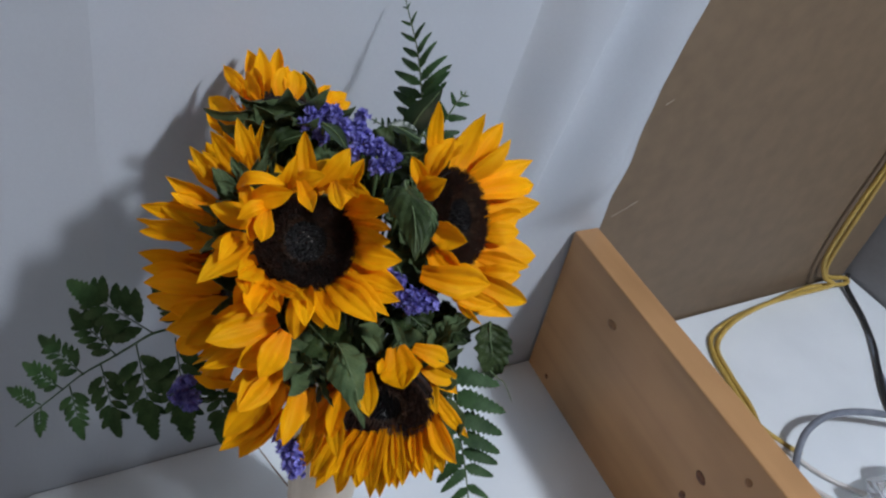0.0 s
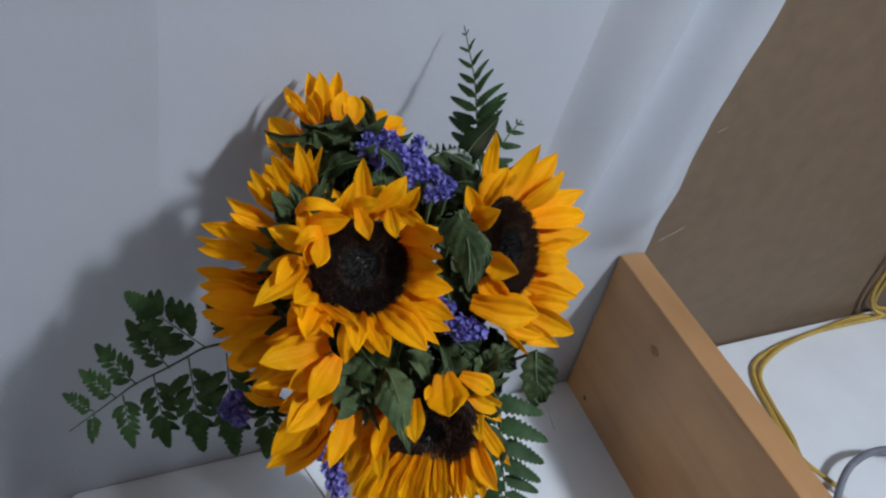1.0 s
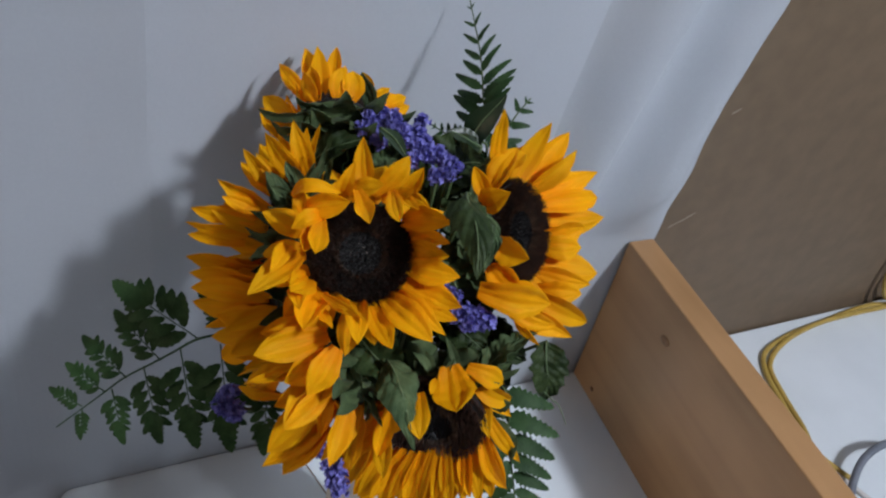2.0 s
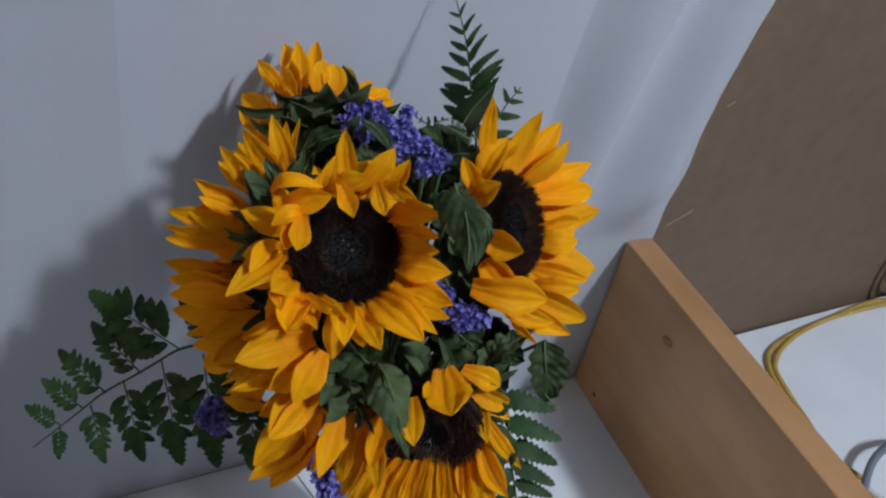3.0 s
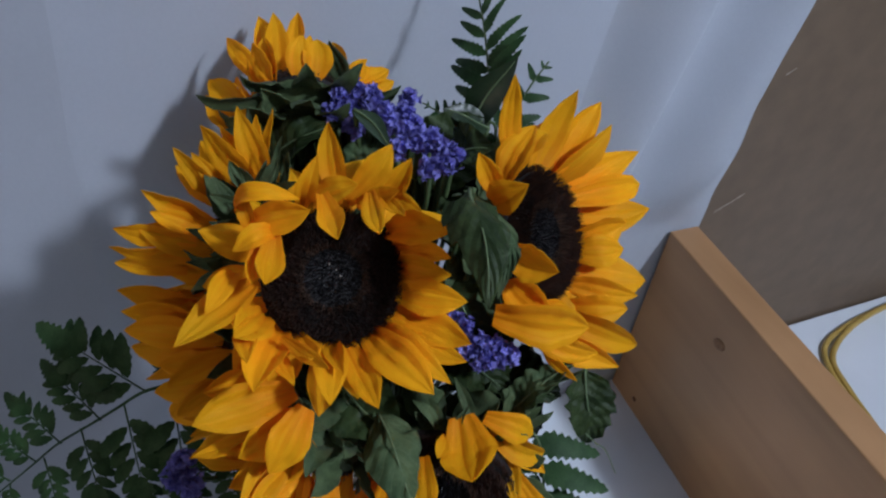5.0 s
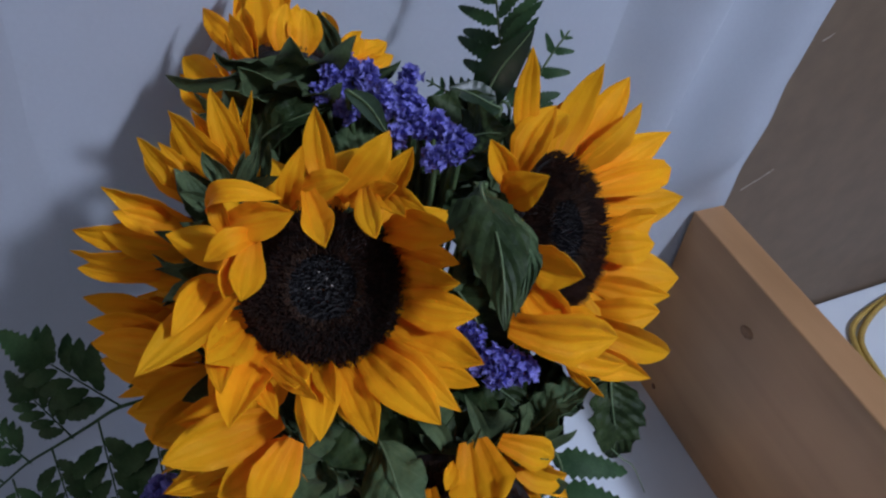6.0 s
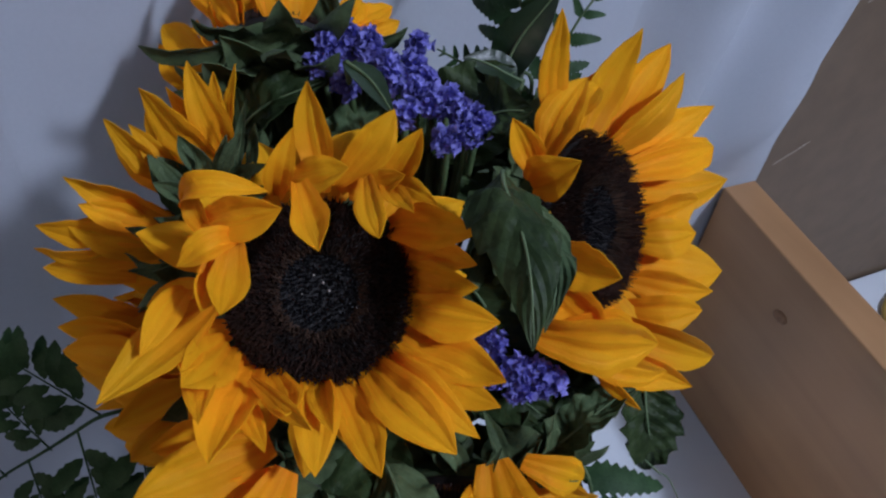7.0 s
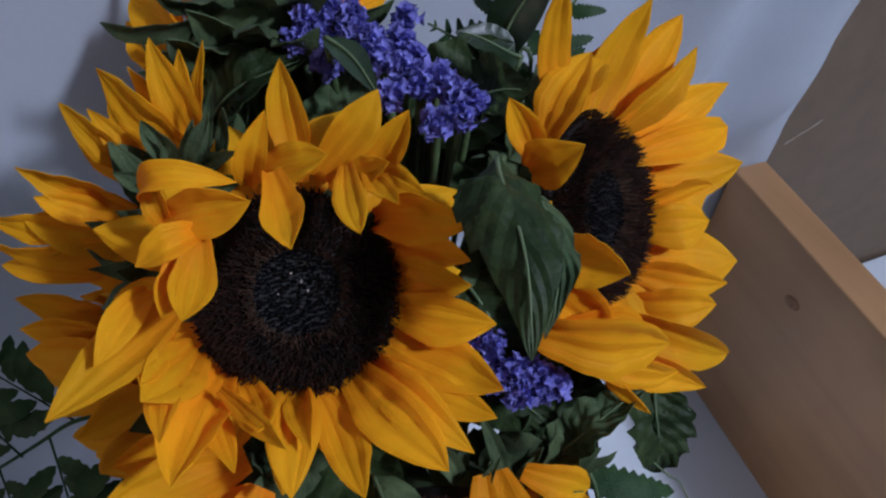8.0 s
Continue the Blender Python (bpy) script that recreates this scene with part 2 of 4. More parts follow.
def strap_bm(line, sides_dir, half, cup=0.0, across=4, teeth=0.0, ridge=0.0, thick=0.0004, wave=0.0, rng=None, bm=None, crumple=0.0):
    """A blade along a line of points: half widths, side directions, cross-wise cup; closed with a thin back."""
    bm = bm or bmesh.new()
    uvl = bm.loops.layers.uv.verify()
    n = len(line)
    top, back = [], []
    ph = rng.uniform(0, 6.28) if rng else 0
    for i in range(n):
        p, s, w = line[i], sides_dir[i], half[i]
        d = (line[min(i + 1, n - 1)] - line[max(i - 1, 0)]).normalized()
        nn = s.cross(d).normalized()
        ra, rb = [], []
        for k in range(across + 1):
            u = 2 * k / across - 1
            edge = teeth * w * (1 if i % 2 else -1) * (abs(u) > 0.99)
            q = p + s * (u * (w + edge)) + nn * (cup * w * u * u + ridge * w * math.cos(u * 9.4) + wave * w * abs(u) * math.sin(ph + 1.9 * i + 2.2 * (u > 0)))
            if crumple:
                q = q + nn * (crumple * (noise.noise(q * 75) + 0.6 * noise.noise(q * 170 + s)))
            ra.append(bm.verts.new(q))
            rb.append(bm.verts.new(q - nn * thick))
        top.append(ra)
        back.append(rb)

    def quad(vs, uvs):
        f = bm.faces.new(vs)
        for lp, c in zip(f.loops, uvs):
            lp[uvl].uv = c

    for i in range(n - 1):
        for k in range(across):
            c = [(k / across, i / (n - 1)), ((k + 1) / across, i / (n - 1)), ((k + 1) / across, (i + 1) / (n - 1)), (k / across, (i + 1) / (n - 1))]
            quad((top[i][k], top[i][k + 1], top[i + 1][k + 1], top[i + 1][k]), c)
            quad((back[i][k + 1], back[i][k], back[i + 1][k], back[i + 1][k + 1]), [c[1], c[0], c[3], c[2]])
    loop = [*((i, 0) for i in range(n)), *((n - 1, k) for k in range(1, across + 1)), *((i, across) for i in range(n - 2, -1, -1)), *((0, k) for k in range(across - 1, 0, -1))]
    for (i, k), (j, q) in zip(loop, loop[1:] + loop[:1]):
        quad((top[i][k], top[j][q], back[j][q], back[i][k]), [(k / across, i / (n - 1))] * 4)
        for a, b in ((top[i][k], top[j][q]), (back[i][k], back[j][q])):
            bm.edges.get((a, b)).smooth = False
    return bm


# ---- the setting ----
WALL = 0.46


def structure(name, bm, mat, label, category="wall"):
    ob = new(name, mesh_of(name, bm, mat, False))
    return tagged(ob, label, category, kind="structure")


# Unseen room shell, its grey set to limit bounced light; only wall_side is visible.
structure("floor", box_bm((-2.4, -2.8, -0.80), (2.9, 0.62, -0.75)), PLASTER, "unseen grey room floor that bounces lamp light", "floor")
structure("ceiling", box_bm((-2.4, -2.8, 2.00), (2.9, 0.62, 2.05)), PLASTER, "unseen grey room ceiling that bounces lamp light", "ceiling")
structure("wall_south", box_bm((-2.4, -2.85, -0.75), (2.9, -2.8, 2.00)), PLASTER, "unseen grey room wall that bounces lamp light")
structure("wall_west", box_bm((-2.4, -2.8, -0.75), (-2.35, 0.56, 2.00)), PLASTER, "unseen grey room wall that bounces lamp light")
structure("wall_east", box_bm((2.85, -2.8, -0.75), (2.9, 0.56, 2.00)), PLASTER, "unseen grey room wall that bounces lamp light")
structure("wall_north", box_bm((-2.4, 0.50, -0.75), (2.9, 0.56, 2.00)), PLASTER, "unseen grey wall closing the room behind the panel")
structure("wall_side", box_bm((1.19, 0.10, -0.75), (1.23, 0.495, 1.6)), PLASTER, "pale blue-white painted side wall beside the desk")


def sheet_bm(x0, x1, z0, z1, y, amp, seed, nx=40, nz=30, ragged=(0, 0), fold=0.0, crease=None, bulge=0.0):
    """A hanging sheet of paper with soft buckles, facing the desk."""
    bm = bmesh.new()
    g, h = [], []
    for j in range(nz + 1):
        z = z0 + (z1 - z0) * j / nz
        r0 = ragged[0] * noise.noise(Vector((seed, z * 22, 0)))
        r1 = ragged[1] * noise.noise(Vector((seed + 9, z * 22, 0)))
        ga, ha = [], []
        for i in range(nx + 1):
            u = i / nx
            x = x0 + r0 + (x1 + r1 - x0 - r0) * u
            d = amp * (0.6 + noise.noise(Vector((x * 9 + seed, z * 3.5, seed))) + 0.5 * noise.noise(Vector((x * 26, z * 7, seed)))) + fold * (0.5 + 0.5 * math.sin(9.0 + x * 75 - 16 * z))
            if crease is not None:
                c = (x - crease) / (0.22 if x > crease else 0.10)
                d += 0.011 * max(0.0, 1 - abs(c)) ** 1.15 * min(1.0, max(0.0, (z - 0.01) / 0.12))
            if bulge:
                c = min(0.44, max(0.20, 0.22 + 0.8 * (z - 0.27)))
                e = c + 0.50
                rise = min(1.0, max(0.0, (z - 0.212) / 0.09))
                swell = bulge * rise * rise * (3 - 2 * rise)
                for p, q, w in ((0.0, c, 0.18), (c + 0.18, e, 1.03 - e)):
                    if p < u <= q:
                        d += swell * (0.5 - 0.5 * math.cos(math.pi * (u - p) / (q - p)))
                    elif q < u < q + w:
                        d += swell * (0.5 + 0.5 * math.cos(math.pi * (u - q) / w))
            if bulge and z < 0.23:
                d = min(d, 0.001)
            d = max(d, 0)
            if crease is not None and z < 0.02:
                d = -0.0027
            ga.append(bm.verts.new((x, y - d, z)))
            ha.append(bm.verts.new((x, y - d + 0.0005, z)))
        g.append(ga)
        h.append(ha)
    for j in range(nz):
        for i in range(nx):
            bm.faces.new((g[j][i], g[j][i + 1], g[j + 1][i + 1], g[j + 1][i]))
            bm.faces.new((h[j][i + 1], h[j][i], h[j + 1][i], h[j + 1][i + 1]))
        for i in (0, nx):
            bm.faces.new((g[j][i], g[j + 1][i], h[j + 1][i], h[j][i]))
    for j in (0, nz):
        for i in range(nx):
            bm.faces.new((g[j][i], g[j][i + 1], h[j][i + 1], h[j][i]))
    return bm


panel = structure("back_panel", box_bm((-0.9, WALL, -0.75), (1.185, WALL + 0.018, 1.2), 0.0015), MDF, "brown hardboard back panel standing behind the desk", "panel")
bm = bmesh.new()
rng = random.Random(5)
for (x, z, s) in ((0.584, 0.224, 0.8), (0.594, 0.229, 1.4), (0.601, 0.233, 0.9), (0.578, 0.221, 0.5), (0.586, 0.362, 0.9)):
    tube_bm([(x - 0.005 * s, WALL - 0.0001, z - 0.002 * s), (x, WALL - 0.0002, z + 0.0006), (x + 0.005 * s, WALL - 0.0001, z + 0.004 * s)], 0.0007, 5, 4, 0.4, bm)
part("scuff", bm, SCUFF, panel, "pale scratches on the hardboard")

sheet = new("paper_sheet", mesh_of("paper_sheet", sheet_bm(-0.75, 0.396, -0.70, 0.75, WALL - 0.0035, 0.0011, 3.0, 230, 40, ragged=(0.0, 0.003), crease=0.0625), PAPER, False))
tagged(sheet, "white paper sheet with an upright crease and a torn edge", "paper", "paper sheets on the panel")
sheet = new("paper_sheet", mesh_of("paper_sheet", sheet_bm(0.376, 0.561, -0.03, 0.75, WALL - 0.0012, 0.0014, 14.0, 110, 80, ragged=(0, 0.004), fold=0.0015, bulge=0.025), PAPER))
tagged(sheet, "creased white paper strip hanging beside the pine board", "paper", "paper sheets on the panel")

# desk: worktop with a rounded corner and a band along its edge
desk = thing("desk", "white laminate desk with a slightly rounded edge", "desk", at=(0.5 - 0.75 * 0.0175, 0.2, -0.7479))


def worktop_bm():
    x0, x1, y0, y1, r = -0.022, 1.186, -0.32, WALL - 0.0036, 0.012
    bm = bmesh.new()
    ring = []
    for cx, cy, a0 in ((x1 - 0.002, y1 - 0.002, 0), (x0 + r, y1 - r, 90), (x0 + r, y0 + r, 180), (x1 - r, y0 + r, 270)):
        rr = 0.002 if a0 == 0 else r
        for k in range(7):
            a = radians(a0 + 15 * k)
            ring.append((cx + rr * math.cos(a), cy + rr * math.sin(a)))
    levels = [(-0.028, 0.0), (-0.002, 0.0), (-0.0006, 0.0006), (0.0, 0.002)]
    rows = []
    for z, inset in levels:
        cx, cy = (x0 + x1) / 2, (y0 + y1) / 2
        rows.append([bm.verts.new((x - inset * (1 if x > cx else -1) - 0.5, y - inset * (1 if y > cy else -1) - 0.2, z + 0.75)) for x, y in ring])
    for a, b in zip(rows, rows[1:]):
        for k in range(len(ring)):
            bm.faces.new((a[k], a[(k + 1) % len(ring)], b[(k + 1) % len(ring)], b[k]))
    bm.faces.new(rows[-1])
    bm.faces.new(rows[0][::-1])
    return bm


part("worktop", worktop_bm(), LAMINATE, desk, smooth=False)
seam = box_bm((-0.314, -0.51, 0.7499), (-0.3128, 0.247, 0.7503))
for v in seam.verts:
    v.co.x += 0.25 * (0.247 - v.co.y)
part("seam", seam, KNOT_PALE, desk, "fine dark seam in the desk top")
desk.rotation_euler = (0, radians(1.0), 0)
for x in (-0.48, 0.64):
    for y in (-0.48, 0.21):
        part("leg", box_bm((x, y, 0), (x + 0.04, y + 0.04, 0.722), 0.003), EDGE_BAND, desk)


# pine board standing on edge against the panel
def pine_board():
    t, h, length = 0.030, 0.2135, 0.60
    ob = thing("pine_board", "varnished knotty pine board standing on edge on the desk", "board", at=(0.536, WALL - 0.004, 0))
    ob.rotation_euler = (0, radians(-3.2), radians(4.0) * -1)
    bm = box_bm((0, -length, 0), (t, -0.001, h), 0.0022, 3)
    plank = part("plank", bm, PINE, ob)
    for y, z, ry, rz, pale in ((-0.0984, 0.1698, 0.0072, 0.0062, 1), (-0.0392, 0.0173, 0.003, 0.0035, 0), (-0.2638, 0.1401, 0.0072, 0.0062, 0), (-0.2582, 0.1026, 0.004, 0.006, 0), (-0.3001, 0.1877, 0.0045, 0.0045, 1)):
        kb = bmesh.new()
        rg = random.Random(int(z * 1e4))
        cen = kb.verts.new((-0.0009, y, z))
        prev = None
        for ring, off in ((0.45, -0.0009), (0.85, -0.0006), (1.0, 0.0004)):
            cur = []
            for k in range(18):
                a = 2 * math.pi * k / 18
                w = ring * (1 + 0.10 * math.sin(2 * a + z * 90) + 0.05 * rg.uniform(-1, 1))
                cur.append(kb.verts.new((off, y + ry * w * math.cos(a), z + rz * w * math.sin(a))))
            for k in range(18):
                if prev:
                    kb.faces.new((prev[k], prev[(k + 1) % 18], cur[(k + 1) % 18], cur[k]))
                else:
                    kb.faces.new((cen, cur[k], cur[(k + 1) % 18]))
            prev = cur
        bmesh.ops.recalc_face_normals(kb, faces=kb.faces[:])
        for f in kb.faces:
            if f.normal.x > 0:
                f.normal_flip()
        part("knot", kb, KNOT_PALE if pale else KNOT, ob, "round resin knot")
    return ob


pine_board()


# ---- cables and film on the desk ----
def cable(name, label, points, radius, mat):
    ob = new(name, mesh_of(name, tube_bm([(x, y, z - 0.0175 * (x - 0.62)) for x, y, z in points], radius, 10, 10), mat))
    return tagged(ob, label, "cable", "cables on the desk")


Y = 0.0035
cable("yellow_cable", "looped ochre yellow network cable lying on the desk", [(1.07, 0.45, 0.55), (1.074, 0.45, 0.25), (1.078, 0.45, 0.156), (1.082, 0.45, 0.091), (1.088, 0.449, 0.045), (1.11, 0.447, 0.02), (1.15, 0.44, 0.014), (1.14, 0.432, 0.011), (1.07, 0.445, 0.009), (0.97, 0.44, Y), (0.89, 0.432, Y), (0.825, 0.415, Y), (0.798, 0.385, Y), (0.785, 0.345, Y), (0.775, 0.31, Y), (0.77, 0.27, Y), (0.79, 0.22, Y)], Y, YELLOW)
cable("yellow_cable", "second strand of ochre yellow cable beside its twin", [(1.058, 0.449, 0.55), (1.058, 0.449, 0.25), (1.056, 0.449, 0.183), (1.058, 0.449, 0.125), (1.066, 0.448, 0.065), (1.085, 0.440, 0.03), (1.10, 0.430, 0.02), (1.03, 0.436, 0.011), (0.95, 0.436, 0.008), (0.87, 0.422, 0.007), (0.812, 0.394, 0.006), (0.795, 0.35, Y), (0.782, 0.30, Y), (0.765, 0.26, Y), (0.76, 0.2, Y)], Y, YELLOW)
cable("white_cable", "pale grey-white cable lying across the desk", [(0.70, 0.34, 0.003), (0.745, 0.30, 0.003), (0.775, 0.235, 0.003), (0.80, 0.18, 0.003), (0.86, 0.12, 0.003)], 0.003, WHITE_CABLE)
cable("white_cable", "pale grey-white cable lying beside another", [(0.69, 0.31, 0.003), (0.725, 0.285, 0.003), (0.752, 0.22, 0.003), (0.775, 0.165, 0.003), (0.83, 0.10, 0.003)], 0.003, WHITE_CABLE)
cable("grey_cable", "blue-grey cable in a raised loop on the desk", [(0.72, 0.16, 0.004), (0.755, 0.205, 0.012), (0.80, 0.235, 0.03), (0.86, 0.235, 0.04), (0.95, 0.20, 0.035), (1.06, 0.14, 0.01), (1.1, 0.1, 0.004)], 0.0045, GREY_CABLE)
cable("black_cable", "thin black cable running down behind the desk corner", [(1.165, 0.445, 0.014), (1.145, 0.43, 0.008), (1.112, 0.368, 0.004), (1.075, 0.32, 0.004), (1.048, 0.294, 0.004), (1.0, 0.246, 0.004), (0.96, 0.19, 0.004)], 0.004, BLACK_CABLE)
cable("grey_cable", "thin grey cable along the side of the desk", [(1.10, 0.35, 0.004), (1.045, 0.29, 0.003), (1.02, 0.24, 0.003), (1.03, 0.16, 0.003), (1.05, 0.08, 0.003)], 0.003, GREY_CABLE)


def film_bag():
    bm = bmesh.new()
    bmesh.ops.create_icosphere(bm, subdivisions=4, radius=1)
    for v in bm.verts:
        c = v.co.normalized()
        k = 1 + 0.55 * noise.noise(c * 2.6) + 0.3 * abs(noise.noise(c * 6.5)) + 0.12 * noise.noise(c * 14)
        v.co = Vector((c.x * 0.085 * k, c.y * 0.06 * k, max(0.0, 0.028 + c.z * 0.032 * k)))
    ob = new("plastic_bag", mesh_of("plastic_bag", bm, FILM, False))
    ob.location = (0.865, 0.085, -0.0043)
    tagged(ob, "crumpled clear plastic bag lying on the desk", "bag")


film_bag()

# ---- the bouquet: its own axes lean back like the flowers do ----
AX, AY, AZ = Vector((0.8612, -0.4619, 0.2120)), Vector((0.1606, 0.6431, 0.7487)), Vector((-0.4821, -0.6108, 0.6281))
HEART = Vector((0.178, 0.312, 0.372 + 0.0165))


def B(x, y, z=0.0):
    """A place in the bouquet, from millimetres along its axes."""
    return HEART + (AX * x + AY * y + AZ * z) * 0.001


def D(x, y, z):
    return (AX * x + AY * y + AZ * z).normalized()


NECK = Vector((0.204, 0.336, 0.20))


# ---- sunflowers ----
def frame_of(n, up):
    n = Vector(n).normalized()
    v = (Vector(up) - n * n.dot(Vector(up))).normalized()
    return v.cross(n), v, n


def petal_bm(u, v, n, r, ang, length, width, lift0, lift1, twist, rng, steps=9, wild=1.0):
    """One ray floret. ang: round the rim; lift0 and lift1: its rise above the disc's plane at base and tip, in degrees."""
    a = radians(ang)
    out = u * math.cos(a) + v * math.sin(a)
    side0 = -u * math.sin(a) + v * math.cos(a)
    p = out * (r * 0.93) - n * (r * 0.06)
    line, sides, half = [], [], []
    sway = rng.uniform(-24, 24) * wild
    for i in range(steps + 1):
        s = i / steps
        e = radians(lift0 + (lift1 - lift0) * s ** 1.3)
        w = radians(sway * s)
        d = (out * math.cos(e) + n * math.sin(e)) * math.cos(w) + side0 * math.sin(w)
        if i:
            p = p + d * (length / steps)
        line.append(p.copy())
        nn = d.cross(side0).normalized()
        tw = radians(twist * s)
        sd = (side0 - d * side0.dot(d)).normalized()
        sides.append(sd * math.cos(tw) + nn * math.sin(tw))
        shape = (0.34 + 0.66 * min(1, s / 0.38) ** 0.8) * (1 - max(0, (s - 0.5) / 0.5) ** 2.0) + 0.02
        half.append(0.5 * width * shape)
    return strap_bm(line, sides, half, rng.uniform(0.1, 0.65), 8, 0, 0.09, 0.0003, 0.13 * wild, rng)


def sepal_bm(u, v, n, r, rim, ang, length, width, lift0, lift1, rng):
    a = radians(ang)
    out = u * math.cos(a) + v * math.sin(a)
    side0 = -u * math.sin(a) + v * math.cos(a)
    p = out * (r * rim[0]) - n * (r * rim[1])
    line, sides, half = [], [], []
    bend = rng.uniform(-0.6, 0.6)
    for i in range(12):
        s = i / 11
        e = radians(lift0 + (lift1 - lift0) * s + 14 * math.sin(6 * s + ang))
        d = out * math.cos(e) + n * math.sin(e) + side0 * (bend * s * s + 0.12 * math.sin(5 * s + ang))
        d.normalize()
        if i:
            p = p + d * (length / 11)
        line.append(p.copy())
        sides.append((side0 - d * side0.dot(d)).normalized())
        half.append(0.5 * width * (max(0.0, 1 - s) ** 1.0 * (0.6 + 1.9 * s) + 0.012))
    return strap_bm(line, sides, half, rng.uniform(0.25, 0.7), 6, 0, 0.03, 0.0004, 0.12, rng, None, 0.0012)


def disc_bm(u, v, n, r):
    bm = bmesh.new()
    rings = []
    for q, h in ((0.02, 0.02), (0.2, 0.03), (0.4, 0.07), (0.55, 0.11), (0.75, 0.12), (0.9, 0.07), (1.0, -0.05), (0.93, -0.12)):
        rings.append([bm.verts.new((u * math.cos(k * math.pi / 16) + v * math.sin(k * math.pi / 16)) * (q * r) + n * (h * r)) for k in range(32)])
    for a, b in zip(rings, rings[1:]):
        for k in range(32):
            bm.faces.new((a[k], b[k], b[(k + 1) % 32], a[(k + 1) % 32]))
    bm.faces.new(rings[0])
    bm.faces.new(rings[-1][::-1])
    bmesh.ops.recalc_face_normals(bm, faces=bm.faces[:])
    return bm


def florets_bm(u, v, n, r, lo, hi, count, size, tall, rng, whole):
    """Spiral of small pointed florets between two radii of the disc."""
    verts, faces = [], []
    for k in range(whole):
        q = math.sqrt((k + 0.5) / whole)
        if not lo <= q < hi:
            continue
        a = k * 2.399963
        out = u * math.cos(a) + v * math.sin(a)
        side = v * math.cos(a) - u * math.sin(a)
        h = 0.03 + 0.10 * math.sin(min(1, q / 0.85) * 1.8) - (0.10 if q > 0.93 else 0)
        base = out * (q * r + rng.uniform(-0.6, 0.6) * size) + side * (rng.uniform(-0.6, 0.6) * size) + n * (h * r)
        s, t = size * rng.uniform(0.75, 1.2), tall * rng.uniform(0.6, 1.35)
        lean = out * rng.uniform(0.0, 0.8) + side * rng.uniform(-0.4, 0.4)
        tip = base + (n + lean * 0.6).normalized() * t
        i = len(verts)
        verts += [base + out * s, base + side * s, base - out * s, base - side * s, tip + out * s * 0.3, tip + side * s * 0.3, tip - out * s * 0.3, tip - side * s * 0.3]
        faces += [(i, i + 1, i + 5, i + 4), (i + 1, i + 2, i + 6, i + 5), (i + 2, i + 3, i + 7, i + 6), (i + 3, i, i + 4, i + 7), (i + 4, i + 5, i + 6, i + 7)]
    bm = bmesh.new()
    vs = [bm.verts.new(p) for p in verts]
    for f in faces:
        bm.faces.new([vs[k] for k in f])
    return bm


def sunflower(label, centre, normal, r, petals, seed, up=AY, sepals=22, sepal_len=0.026, sepal_lift=(-25, 25), dense=900, wild=1.0):
    """petals: rows of (angle, length, width, lift at base, lift at tip)."""
    rng = random.Random(seed)
    u, v, n = frame_of(normal, up)
    ob = thing("sunflower", label, "sunflower", "sunflowers in the bouquet", at=centre)
    disc = part("seed_disc", disc_bm(u, v, n, r), DISC_DARK, ob, "dark brown seed disc")
    eye = florets_bm(u, v, n, r, 0.0, 0.42, 0, r * 0.022, r * 0.045, rng, dense)
    tagged(part("disc_eye", eye, FLORET_EYE, disc, "near-black buds at the heart of the disc", False), kind="stuff")
    ring = florets_bm(u, v, n, r, 0.40, 0.50, 0, r * 0.012, r * 0.12, rng, dense * 3)
    tagged(part("inner_ring", ring, FLORET_TAN, disc, "paler brown bristles round the heart of the disc", False), kind="stuff")
    mid = florets_bm(u, v, n, r, 0.50, 1.0, 0, r * 0.0115, r * 0.10, rng, int(dense * 3.2))
    tagged(part("outer_ring", mid, FLORET, disc, "brown bristly disc florets", False), kind="stuff")
    for ang, ln, wd, l0, l1 in petals:
        part("petal", petal_bm(u, v, n, r, ang, ln, wd, l0, l1, rng.uniform(-32, 32) * wild, rng, 9, wild), PETAL, ob)
    for k in range(sepals):
        ang = k * 360 / sepals * 2 + rng.uniform(-8, 8)
        low = k * 2 >= sepals
        rim = (0.62, 0.42) if low else (0.86, 0.22)
        part("sepal", sepal_bm(u, v, n, r, rim, ang + 9 * low, sepal_len * rng.uniform(0.7, 1.25), r * rng.uniform(0.5, 0.8), sepal_lift[0] - 25 * low + rng.uniform(-18, 12), sepal_lift[1] - 30 * low + rng.uniform(-35, 30), rng), SEPAL, ob)
    cupb = bmesh.new()
    rings = []
    for q, h in ((0.95, -0.10), (0.97, -0.24), (0.8, -0.48), (0.5, -0.66), (0.22, -0.78), (0.12, -0.95)):
        rings.append([cupb.verts.new((u * math.cos(k * math.pi / 12) + v * math.sin(k * math.pi / 12)) * (q * r) + n * (h * r)) for k in range(24)])
    for x, y in zip(rings, rings[1:]):
        for k in range(24):
            cupb.faces.new((x[k], y[k], y[(k + 1) % 24], x[(k + 1) % 24]))
    cupb.faces.new(rings[-1])
    bmesh.ops.recalc_face_normals(cupb, faces=cupb.faces[:])
    part("receptacle", cupb, SEPAL, ob, "green base of the flower head")
    back = -n * (r * 0.9)
    mid_pt = -n * (r * 1.1) + (NECK - Vector(centre)) * 0.35
    part("stem", tube_bm([back, -n * (r * 1.0) + (NECK - Vector(centre)) * 0.12, mid_pt + (NECK - Vector(centre)) * 0.12, NECK - Vector(centre), NECK - Vector(centre) + Vector((0.0, 0.0, -0.17))], 0.0042, 8, 6), STEM, ob)
    return ob


